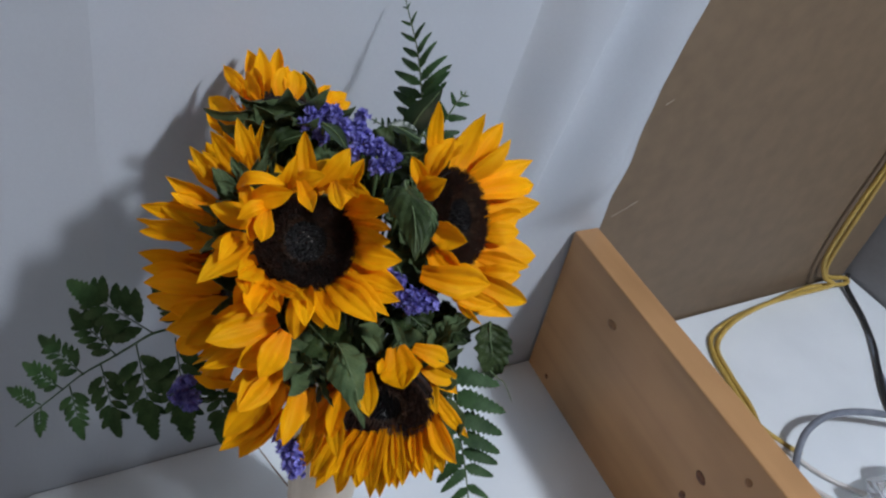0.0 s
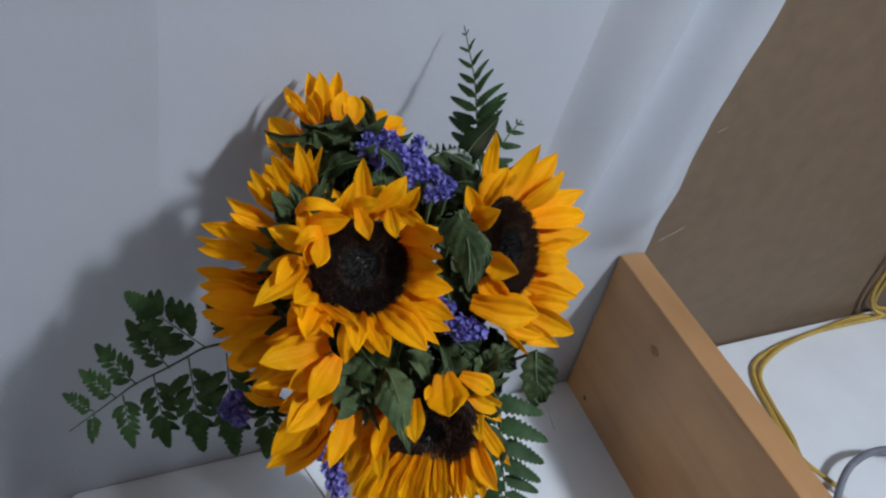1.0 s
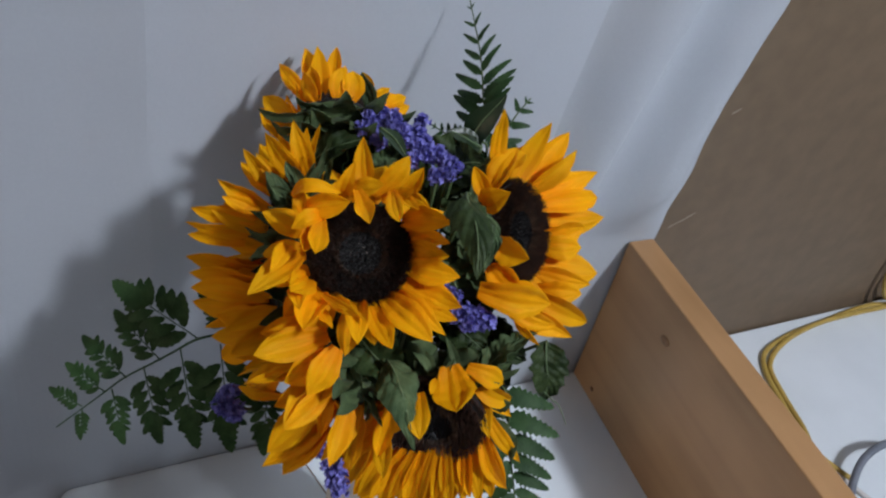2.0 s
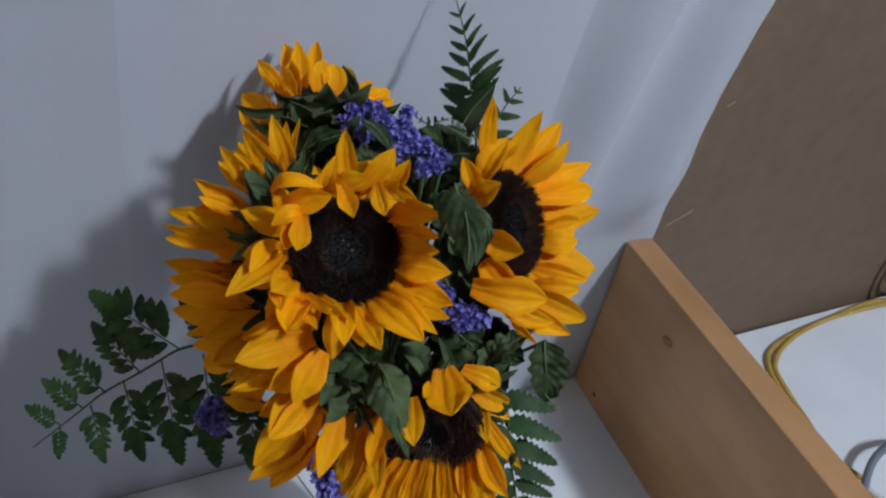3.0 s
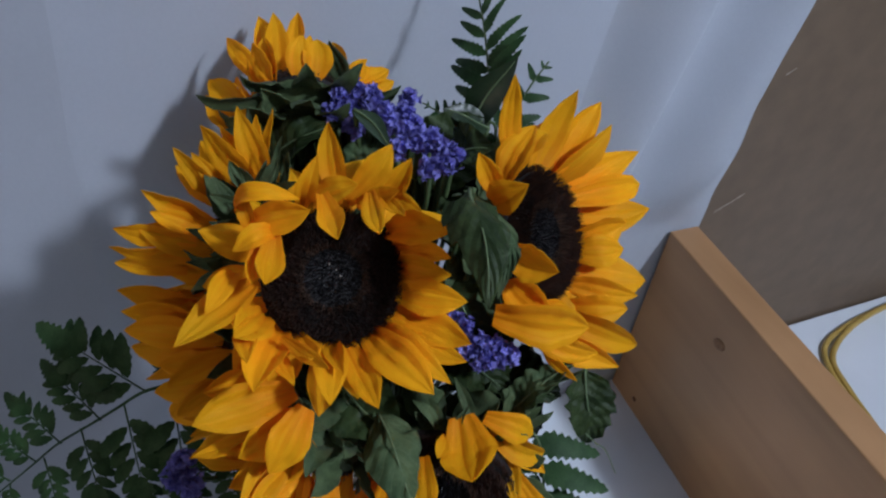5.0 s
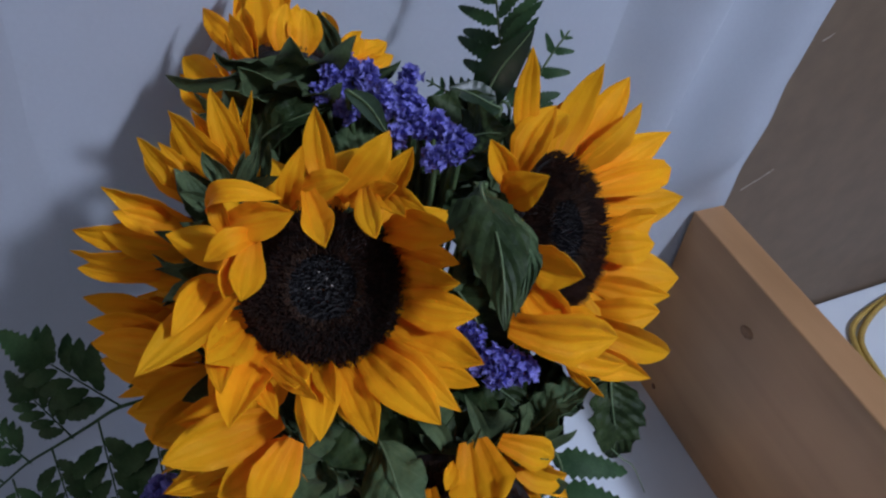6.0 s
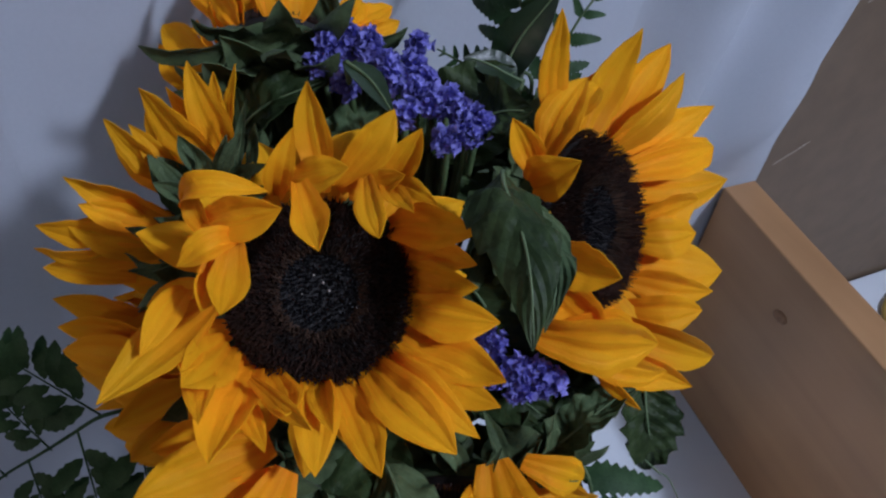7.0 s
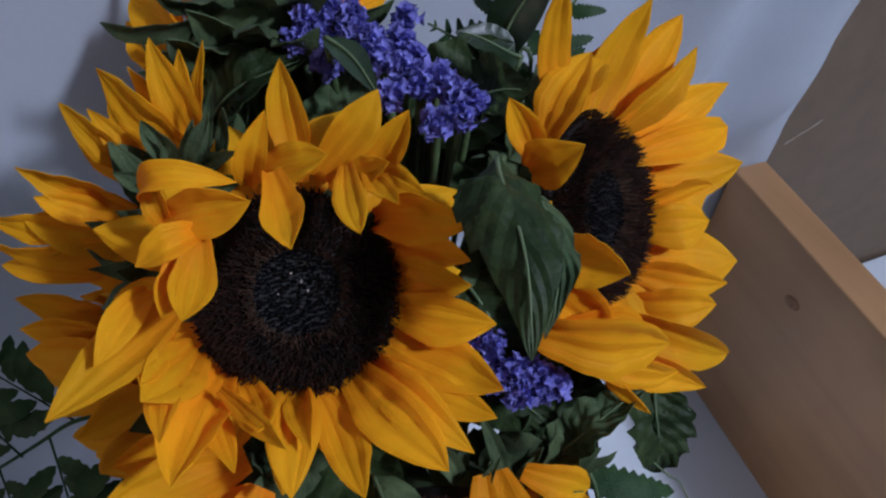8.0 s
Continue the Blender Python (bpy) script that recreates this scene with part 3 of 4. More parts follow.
def ring_of(count, length, width, lift0, lift1, seed, start=0, span=360, jitter=7, layers=((1.0, 0.0),)):
    rng = random.Random(seed)
    rows = []
    for scale, dlift in layers:
        for k in range(count):
            rows.append((start + span * (k + 0.5) / count + rng.uniform(-jitter, jitter) + (span / count / 2 if dlift else 0), length * scale * rng.uniform(0.82, 1.12), width * rng.uniform(0.8, 1.15), lift0 + dlift + rng.uniform(-10, 10), lift1 + dlift + rng.uniform(-22, 18)))
    return rows


def set_petals(flower, centre, rows, seed, facing, curl=0.10, lean=0.7, broad=1.0, name="petal", mat=PETAL):
    """Long petals of a flower seen from behind: base and tip in bouquet millimetres, and width."""
    rng = random.Random(seed)
    for bx, by, bz, tx, ty, tz, w in rows:
        base, tip = B(bx, by, bz) - Vector(centre), B(tx, ty, tz) - Vector(centre)
        axis = tip - base
        ln = axis.length
        base = base - axis * 0.12
        axis = axis * 1.12
        a, s, _ = frame_of(facing, axis)
        roll = rng.uniform(-lean, lean)
        nn = a.cross(s).normalized()
        side0 = (a * math.cos(roll) + nn * math.sin(roll)).normalized()
        nrm = side0.cross(axis.normalized())
        line, sides, half = [], [], []
        peak, sharp = rng.uniform(0.34, 0.56), rng.uniform(1.7, 2.6)
        amp, ph, turn = rng.uniform(-curl, curl * 1.6), rng.uniform(-0.5, 0.5), rng.uniform(-lean, lean)
        for i in range(15):
            q = i / 14
            line.append(base + axis * q + nrm * (amp * ln * math.sin(math.pi * q)) + side0 * (0.035 * ln * math.sin(3 * q + ph * 6)))
            tw = turn * q
            sides.append((side0 * math.cos(tw) + nrm * math.sin(tw)).normalized())
            half.append(0.0005 * broad * w * ((0.42 + 0.58 * min(1, q / peak) ** 0.9) * (1 - max(0, (q - peak) / (1 - peak)) ** sharp) + 0.015))
        part(name, strap_bm(line, sides, half, rng.uniform(0.15, 0.75), 10, 0, 0.085, 0.0003, 0.06, rng, None, 0.0022 if mat is SEPAL else 0.0011), mat, flower)


R1 = 0.0272
at = B(-19, 1, 43)
heart_flower = sunflower("open golden sunflower with a dark brown disc and curled petals", at, D(0.30, 0.20, 1), R1, ring_of(17, 0.95 * R1, 0.50 * R1, -4, -10, 4), 11, dense=1500, sepal_lift=(-40, -20))
# petals round the disc, group by group
CROWN = [(-19, 33, 38, -18, 61, 45, 9.2), (-30, 31, 42, -22, 48, 50, 7.1), (-24, 34, 46, -7, 36, 52, 9.5), (-19, 31, 58, -10, 16, 75, 9.5), (-12, 33, 36, 4, 53, 38, 10.5), (-7, 30, 44, 9, 34, 50, 7.8), (0, 32, 31, 12, 47, 36, 8.8), (-3, 32, 48, 3, 18, 62, 7.3), (3, 31, 46, 11, 24, 58, 5.4), (5, 30, 40, 17, 26, 48, 7.3)]
RIGHT_SIDE = [(4, 18, 36, 29, 19, 56, 11.4), (6, 11, 34, 27, 9, 44, 9.1), (7, 5, 35, 27, 2, 42, 11.5), (6, -5, 37, 33, -8, 42, 12.4), (6, -13, 39, 34, -24, 51, 13.8), (0, -18, 42, 33, -29, 53, 9.8), (-3, -21, 43, 20, -41, 61, 14.3), (1, -20, 42, 27, -37, 58, 11.3)]
SKIRT = [(-14, -24, 47, 2, -43, 70, 10.3), (-21, -23, 50, -13, -41, 75, 11.3), (-18, -25, 49, -9, -31, 71, 7.0), (-32, -19, 52, -21, -25, 75, 9.2), (-31, -19, 66, -14, -28, 80, 5.1), (-38, -20, 55, -37, -35, 84, 13.7), (-39, -22, 56, -26, -34, 79, 6.3), (-44, -12, 55, -46, -17, 78, 13.1), (-49, -19, 58, -40, -25, 82, 8.2), (-50, -2, 55, -64, -19, 86, 13.1), (-55, 3, 56, -55, -9, 79, 7.4), (-49, -8, 56, -47, -13, 77, 6.2)]
CURLS = [(-36, 17, 64, -35, 1, 78, 9.6), (-37, 18, 62, -49, 13, 70, 7.5), (-41, 12, 66, -41, 2, 76, 6.1), (-44, 22, 60, -21, 27, 68, 11.2), (-45, 22, 58, -48, 36, 62, 5.8), (-49, 28, 58, -26, 31, 62, 6.3)]
for rows in (CROWN, RIGHT_SIDE, SKIRT):
    set_petals(heart_flower, at, rows, len(rows), D(0.3, 0.2, 1), 0.12, 0.4, 1.16)
set_petals(heart_flower, at, CURLS, 6, D(0.3, 0.2, 1), 0.34, 0.4, 1.15)


# Glints on the disc, put in as small pale beads.
def glint_beads(parent):
    for x, y in ((-4.2, 0.4), (-0.4, 5.6), (2.2, 3.4), (3.8, 1.0)):
        bm = bmesh.new()
        bmesh.ops.create_icosphere(bm, subdivisions=2, radius=0.00035)
        bmesh.ops.translate(bm, verts=bm.verts[:], vec=(AX * x + AY * y) * 0.001 + AZ * 0.0034)
        part("glint_bead", bm, BEAD, parent, "tiny pale bead standing in for a glint")


glint_beads(heart_flower)
R2 = 0.0305
at = B(62, 16, -10)
wide_flower = sunflower("wide golden sunflower turned aside with a bristly brown disc", at, D(0.80, 0.02, 0.60), R2, ring_of(18, 0.026, 0.015, 14, 6, 21, start=-85, span=170), 12, dense=1300)
FAR_RIM = [(50, 50, 7, 53, 80, 28, 9.1), (62, 43, -8, 80, 79, -4, 13.5), (68, 43, -16, 93, 76, -23, 11.6), (71, 41, -20, 97, 67, -24, 10.0), (74, 38, -24, 115, 55, -53, 16.5), (77, 31, -27, 116, 43, -60, 12.0), (78, 25, -30, 119, 29, -53, 17.3), (79, 15, -30, 106, 20, -44, 14.0), (80, 8, -32, 104, 9, -38, 13.2), (80, -1, -32, 116, -6, -48, 17.0), (79, -8, -31, 111, -13, -41, 10.8), (77, -17, -28, 104, -20, -30, 14.0)]
NEAR_RIM = [(71, -19, -8, 108, -36, -28, 12.3), (61, -24, 2, 97, -45, -16, 12.0), (59, -22, 4, 88, -37, -8, 10.6), (63, -29, 0, 78, -47, 0, 5.2), (47, -16, 18, 82, -24, 6, 17.8), (49, 10, 26, 68, 1, 30, 14.1), (44, 30, 22, 57, 36, 32, 12.7), (44, 33, 20, 38, 49, 28, 8.4), (46, 16, 24, 48, 22, 30, 5.9), (54, -17, 12, 76, -18, 4, 10.3), (48, 40, 12, 62, 63, 2, 12.7), (50, -5, 16, 66, -19, 8, 14.3), (52, 48, 6, 66, 61, -4, 10.4)]
set_petals(wide_flower, at, FAR_RIM, 7, (AZ + AX * 0.3).normalized(), 0.14, 0.4, 1.2)
set_petals(wide_flower, at, NEAR_RIM, 9, (AZ * 0.85 - AX * 0.3).normalized(), 0.12, 0.3, 1.2)
R3 = 0.0325
nodding_flower = sunflower("golden sunflower nodding downwards with a hooded dark disc", B(18, -92, -2), D(-0.10, -0.58, 0.81), R3, [], 13)
HOOD = [(29, -60, 22, 33, -78, 42, 23.0), (22, -66, 24, 19, -71, 34, 5.7), (40, -60, 16, 58, -69, 4, 12.3), (46, -75, 5, 52, -99, 8, 10.0), (45, -72, 2, 63, -91, -10, 11.4), (50, -87, -6, 70, -120, -20, 8.8), (42, -68, 6, 63, -79, -5, 11.3), (49, -98, -8, 63, -136, -22, 9.6), (13, -73, 35, 16, -92, 46, 12.4), (9, -76, 28, 0, -92, 36, 10.1)]
FRINGE = [(-10, -115, -14, -29, -144, -22, 9.3), (-3, -116, -14, -23, -152, -22, 9.3), (2, -117, -14, -12, -154, -22, 9.3), (9, -117, -14, 1, -151, -22, 9.3), (15, -116, -14, 8, -157, -22, 9.3), (20, -114, -14, 17, -157, -22, 9.3), (26, -111, -14, 26, -152, -22, 9.3), (31, -108, -14, 31, -150, -22, 9.3), (36, -105, -12, 38, -145, -22, 9.3), (41, -103, -12, 46, -147, -22, 9.3), (44, -99, -12, 53, -142, -22, 9.3), (47, -96, -12, 61, -135, -22, 9.3)]
FRINGE_TOP = [(-6, -115, -10, -25, -142, -14, 8.2), (0, -115, -10, -16, -146, -14, 8.2), (6, -116, -10, -5, -146, -14, 8.2), (12, -116, -10, 5, -147, -14, 8.2), (18, -114, -10, 13, -150, -14, 8.2), (23, -111, -10, 22, -148, -14, 8.2), (29, -109, -10, 29, -145, -14, 8.2), (34, -106, -10, 35, -141, -14, 8.2), (39, -104, -10, 42, -140, -14, 8.2), (42, -101, -10, 49, -138, -14, 8.2), (45, -97, -10, 57, -132, -14, 8.2)]
FRINGE_SIDE = [(-8, -83, 15, -30, -119, 0, 13.0), (-4, -86, 18, -29, -109, 6, 11.6), (-9, -92, 10, -7, -126, 6, 11.2), (-11, -88, 5, -37, -141, -20, 11.9), (-21, -104, -5, -42, -131, -22, 6.8), (-1, -82, 20, -10, -111, 14, 9.6)]
set_petals(nodding_flower, B(18, -92, -2), FRINGE, 81, D(-0.1, -0.2, 1), 0.06, 0.3, 1.25)
set_petals(nodding_flower, B(18, -92, -2), FRINGE_TOP, 82, D(-0.1, -0.2, 1), 0.06, 0.3, 1.1)
set_petals(nodding_flower, B(18, -92, -2), FRINGE_SIDE, 83, AZ, 0.08, 0.4, 1.1)
set_petals(nodding_flower, B(18, -92, -2), HOOD, 84, AZ, 0.16, 0.3, 1.05)


at = B(-66, 18, 4)
flower = sunflower("golden sunflower turned away, green sepals spread behind its petals", at, D(-0.88, 0.30, -0.22), 0.022, ring_of(16, 0.032, 0.013, 66, 70, 41, jitter=10), 14, sepals=26, sepal_len=0.022, sepal_lift=(0, 50))
set_petals(flower, at, [(-53, 44, 22, -58, 70, 34, 10.7), (-52, 49, 22, -51, 67, 30, 4.2), (-50, 50, 22, -45, 69, 30, 3.2), (-56, 42, 24, -73, 62, 36, 12.1), (-56, 41, 20, -67, 63, 30, 6.6), (-70, 37, 26, -84, 53, 38, 8.9), (-68, 35, 26, -78, 52, 34, 6.4), (-73, 24, 28, -95, 37, 42, 10.6), (-79, 20, 26, -94, 29, 36, 8.2), (-83, 16, 26, -113, 23, 30, 9.0), (-86, 11, 22, -118, 13, 24, 8.4), (-89, 5, 20, -118, 7, 20, 6.8)], 41, AZ, 0.10, 0.5, 1.15)
set_petals(flower, at, [(-50, 30, 36, -44, 47, 42, 6.7), (-43, 37, 36, -38, 57, 42, 3.3), (-41, 34, 36, -34, 50, 44, 3.8), (-49, 33, 38, -32, 38, 46, 6.1), (-56, 30, 36, -67, 35, 42, 5.2), (-57, 14, 34, -78, 21, 40, 7.2), (-59, 8, 34, -79, 7, 38, 7.2), (-58, 29, 36, -65, 41, 42, 5.8)], 42, AZ, 0.15, 0.6, 1.0, "sepal", SEPAL)
set_petals(flower, at, [(-51, 34, 36, -56, 45, 40, 6.1), (-48, 28, 38, -31, 31, 44, 7.0), (-63, 3, 30, -80, -3, 34, 7.1), (-55, 35, 34, -60, 48, 38, 5.9), (-54, 25, 36, -62, 31, 42, 6.2), (-58, 19, 34, -69, 24, 40, 5.9), (-46, 34, 36, -40, 49, 44, 4.6), (-57, 13, 32, -70, 11, 36, 6.3), (-67, 9, 28, -83, 13, 32, 5.8)], 142, AZ, 0.15, 0.6, 1.0, "sepal", SEPAL)
at = B(-62, -34, 0)
flower = sunflower("shaded golden sunflower turned away at the side of the bouquet", at, D(-0.88, -0.28, -0.18), 0.022, ring_of(16, 0.032, 0.013, 62, 66, 51, jitter=10), 15, sepals=24, sepal_len=0.020, sepal_lift=(0, 45))
set_petals(flower, at, [(-77, -24, 16, -118, -23, 13, 10.3), (-76, -31, 12, -121, -30, 1, 9.8), (-79, -36, 8, -111, -45, 7, 8.3), (-70, -44, 16, -105, -50, 13, 8.2), (-72, -47, 12, -103, -61, 1, 10.6), (-84, -11, 8, -123, -5, 7, 10.4), (-79, -18, 16, -119, -14, 13, 9.6), (-69, -66, 12, -85, -78, 1, 13.4), (-66, -80, 8, -91, -77, 7, 5.2), (-73, -38, 16, -103, -36, 13, 10.3)], 51, AZ, 0.10, 0.6, 1.35)
at = B(-34, -66, 24)
flower = sunflower("golden sunflower hanging outwards with long drooping petals", at, D(-0.66, -0.70, 0.05), 0.022, ring_of(16, 0.036, 0.013, 60, 62, 61, jitter=10), 16, sepals=24, sepal_len=0.020, sepal_lift=(0, 45))
set_petals(flower, at, [(-36, -40, 55, -64, -50, 72, 12.7), (-32, -51, 55, -52, -63, 60, 11.9), (-30, -63, 48, -57, -78, 55, 12.4), (-35, -75, 40, -66, -104, 38, 12.7), (-33, -84, 36, -70, -113, 30, 12.2), (-36, -93, 34, -59, -118, 30, 12.6), (-32, -72, 40, -37, -94, 44, 7.2), (-43, -35, 52, -65, -39, 60, 10.7), (-27, -48, 60, -40, -68, 64, 11.8)], 61, AZ, 0.08, 0.4, 1.35)
at = B(-44, 78, -14)
flower = sunflower("golden sunflower facing the papered wall, seen from its green sepals", at, D(-0.10, 0.80, -0.45), 0.021, ring_of(14, 0.022, 0.012, 62, 66, 71, jitter=10), 17, sepals=24, sepal_len=0.026, sepal_lift=(-35, 30))
set_petals(flower, at, [(-64, 89, -16, -81, 113, -24, 9.5), (-60, 98, -20, -69, 123, -30, 11.3), (-54, 89, -16, -61, 124, -26, 12.3), (-47, 95, -18, -49, 124, -28, 10.1), (-43, 99, -20, -43, 113, -28, 6.8), (-33, 93, -18, -37, 106, -26, 8.4), (-27, 90, -16, -31, 109, -26, 10.0), (-22, 90, -20, -19, 101, -28, 8.4), (-18, 87, -20, -6, 96, -30, 11.2), (-15, 84, -20, -3, 90, -28, 7.3), (-69, 73, -10, -90, 93, -22, 12.1), (-74, 65, -8, -91, 85, -20, 13.7)], 71, AZ, 0.08, 0.5, 1.02)
set_petals(flower, at, [(-50, 60, -1, -59, 87, -5, 10.2), (-38, 64, 0, -43, 93, -6, 10.7), (-28, 73, -2, -34, 95, -8, 8.0), (-45, 85, -6, -43, 108, -14, 7.6), (-36, 87, -8, -39, 103, -14, 6.5), (-20, 85, -6, -30, 106, -12, 8.7), (-57, 76, -4, -51, 93, -8, 8.7), (-34, 79, -4, -22, 78, -6, 6.5), (-63, 69, -3, -55, 83, -7, 8.1), (-42, 61, 0, -27, 71, -3, 9.1)], 72, AZ, 0.15, 0.5, 1.2, "sepal", SEPAL)
set_petals(nodding_flower, B(18, -92, -2), [(10, -72, -8, 3, -54, 4, 8.4), (17, -71, -8, 22, -46, 4, 8.0), (23, -71, -8, 41, -47, 2, 8.0), (31, -71, -8, 52, -60, 4, 8.4), (12, -71, -8, 12, -50, 8, 7.3), (19, -70, -8, 32, -52, 6, 7.3), (6, -74, -8, -8, -60, 5, 8), (27, -72, -8, 44, -56, 7, 7)], 73, AZ, 0.3, 0.9, 1.0, "sepal", SEPAL)
set_petals(nodding_flower, B(18, -92, -2), [(30, -69, 6, 25, -43, 12, 6.0), (27, -69, 8, 32, -53, 20, 5.3), (23, -68, 10, 22, -50, 20, 4.7), (19, -68, 12, 9, -56, 18, 5.9), (36, -66, 4, 44, -54, 10, 4.8), (42, -66, -2, 48, -48, 4, 6.7), (16, -65, 10, 6, -49, 14, 7.1), (48, -68, -6, 62, -58, -2, 5.5), (51, -70, -8, 68, -62, -6, 4.9)], 173, AZ, 0.3, 0.9, 1.0, "sepal", SEPAL)


# ---- leaves ----
def leaf(label, base, tip, face, width, mat, seed, bow=0.1, cup=0.3, wave=0.12, teeth=0.0, curl=0.0, name="leaf", rib=True):
    rng = random.Random(seed)
    base, tip, face = Vector(base), Vector(tip), Vector(face).normalized()
    axis = tip - base
    ln = axis.length
    side0 = axis.normalized().cross(face).normalized()
    nrm = side0.cross(axis.normalized())
    line, sides, half = [], [], []
    steps = 20
    for i in range(steps + 1):
        s = i / steps
        p = base + axis * s + nrm * (bow * ln * math.sin(math.pi * s)) - nrm * (curl * ln * s ** 4) + side0 * (0.03 * ln * math.sin(5 * s + seed))
        line.append(p - base)
        tw = 0.25 * math.sin(seed + 3 * s)
        sides.append((side0 * math.cos(tw) + nrm * math.sin(tw)).normalized())
        half.append(0.5 * width * (math.sin(math.pi * min(1, s ** 0.75)) ** 0.85 * (1.08 - 0.25 * s) + 0.02))
    ob = thing(name, label, "leaf", "leaves in the bouquet", at=base)
    blade = part("blade", strap_bm(line, sides, half, cup, 12, teeth, 0, 0.0004, wave, rng, None, 0.0 if mat is LEAF_GLOSSY else 0.0034), mat, ob)
    if rib:
        part("midrib", tube_bm([q + nrm * 0.0003 for q in line[:-1]], 0.0007, 5, 0, 0.3), RIB, blade)
    part("stalk", tube_bm([Vector((0, 0, 0)), (NECK - base) * 0.4 - AZ * 0.01, NECK - base], 0.0012, 5, 5), STEM, ob)
    return ob


leaf("broad curled grey-green sunflower leaf between two flowers", B(36, 34, 46), B(41, -4, 86), D(0.0, 0.75, 0.65), 0.0225, LEAF, 1, 0.14, -0.45, 0.22, 0.015, 0.10)
leaf("pale folded edge of the curled leaf", B(44, 25, 48), B(47, -3, 76), D(0.5, 0.5, 0.7), 0.009, LEAF_PALE, 2, 0.10, 0.4, 0.15, 0.015, 0.1)
leaf("dark glossy oval leaf near the top fern", B(33, 66, -24), B(54, 96, -12), D(-0.3, 0.2, 1), 0.0165, LEAF_GLOSSY, 3, 0.05, 0.2, 0.03)
leaf("dark glossy round leaf near the top fern", B(41, 66, -20), B(21, 73, -10), D(0.1, 0.3, 1), 0.0135, LEAF_GLOSSY, 4, 0.05, 0.2, 0.03)
leaf("grey-green leaf curling over the nodding flower", B(-6, -55, 30), B(15, -91, 52), D(0.3, 0.5, 0.8), 0.0235, LEAF_PALE, 5, 0.2, -0.4, 0.14, 0.015, 0.3)
leaf("grey-green leaf fanned out under the wide flower", B(44, -65, -2), B(77, -41, -2), D(-0.2, 0.6, 0.7), 0.018, LEAF_PALE, 6, 0.12, 0.4, 0.2, 0.015)
leaf("dark leaf hanging below the wide flower", B(86, -50, -42), B(85, -88, -52), D(0.2, 0.2, 0.9), 0.026, LEAF, 7, 0.12, 0.3, 0.2, 0.015)
leaf("dark leaf tucked between violet sprigs and a flower", B(22, 46, 6), B(44, 52, 18), D(-0.2, 0.6, 0.8), 0.026, LEAF, 8, 0.15, 0.4, 0.12)
leaf("small bright green leaf across the violet sprigs", B(-14, 70, 16), B(3, 52, 26), D(0.5, 0.3, 0.8), 0.0085, LEAF_GLOSSY, 9, 0.05, 0.2, 0.04)
leaf("long dark leaf behind the open flower", B(-58, 46, 0), B(-22, 66, 8), D(0.1, 0.7, 0.7), 0.026, LEAF, 10, 0.12, 0.4, 0.1)
leaf("dark leaf filling the middle of the bouquet", B(-30, -40, 10), B(4, -66, 26), D(0, 0.3, 0.9), 0.036, LEAF, 11, 0.16, 0.6, 0.25)
leaf("dark leaf filling the middle of the bouquet", B(20, -30, -12), B(46, -54, -8), D(0, 0.4, 0.9), 0.034, LEAF, 12, 0.16, 0.6, 0.25)
leaf("dark leaf filling the middle of the bouquet", B(-50, 40, -10), B(-40, 80, -16), D(-0.2, 0.3, 0.9), 0.034, LEAF, 13, 0.1, 0.3, 0.12)
leaf("dark leaf filling the middle of the bouquet", B(10, 40, -10), B(40, 70, -20), D(0.2, 0.3, 0.9), 0.036, LEAF, 14, 0.1, 0.3, 0.12)
leaf("dark leaf filling the middle of the bouquet", B(-60, -10, -6), B(-56, -48, 6), D(-0.2, -0.2, 0.9), 0.036, LEAF, 15, 0.16, 0.6, 0.25)

leaf("shaded green leaf behind the deep violet sprig", B(20, -2, 4), B(39, -37, 2), D(0.1, 0.3, 0.9), 0.034, LEAF, 16, 0.14, 0.4, 0.2)
leaf("shaded green leaf behind the curled leaf", B(34, 35, 0), B(32, 1, 8), D(0.2, 0.2, 0.9), 0.030, LEAF, 17, 0.14, 0.4, 0.2)

tendril = new("dry_tendril", mesh_of("dry_tendril", tube_bm([B(82, -67, -46), B(82, -77, -46), B(90, -86, -46), B(95, -90, -47), B(100, -102, -48)], 0.0006, 5, 8, 0.4), RIB))
tagged(tendril, "thin pale dry tendril hanging off a leaf", "tendril")

for k, (x, y, z, dx, dy, w) in enumerate(((34, 10, -20, 14, -26, 36), (26, -24, -16, 22, -18, 36), (6, 34, -24, 26, 14, 40), (-20, 50, -24, 24, 20, 40), (-50, -30, -20, 16, -28, 40), (0, -60, -14, 26, -20, 40), (50, -40, -26, 20, -22, 34), (-34, 30, -16, -10, 26, 34), (44, 44, -44, -6, 24, 34), (30, 30, -30, 20, 20, 40), (36, -46, -32, 26, -14, 34), (46, -54, -42, 14, -30, 44), (20, -40, -16, 24, -14, 26), (-24, 36, 6, 16, 24, 34), (-8, 34, 0, 22, 18, 30), (-44, -50, 0, 18, -24, 34), (30, -52, -50, 34, -14, 44))):
    leaf("shaded dark green leaf deep inside the bouquet", B(x, y, z - 12), B(x + dx, y + dy, z - 6), D(0.25 * math.sin(k * 2.1), 0.3 * math.cos(k * 1.7), 0.9), w * 0.0008, LEAF_PALE if k % 5 == 3 else LEAF, 30 + k, 0.16, 0.65, 0.26, 0.012, 0.25)


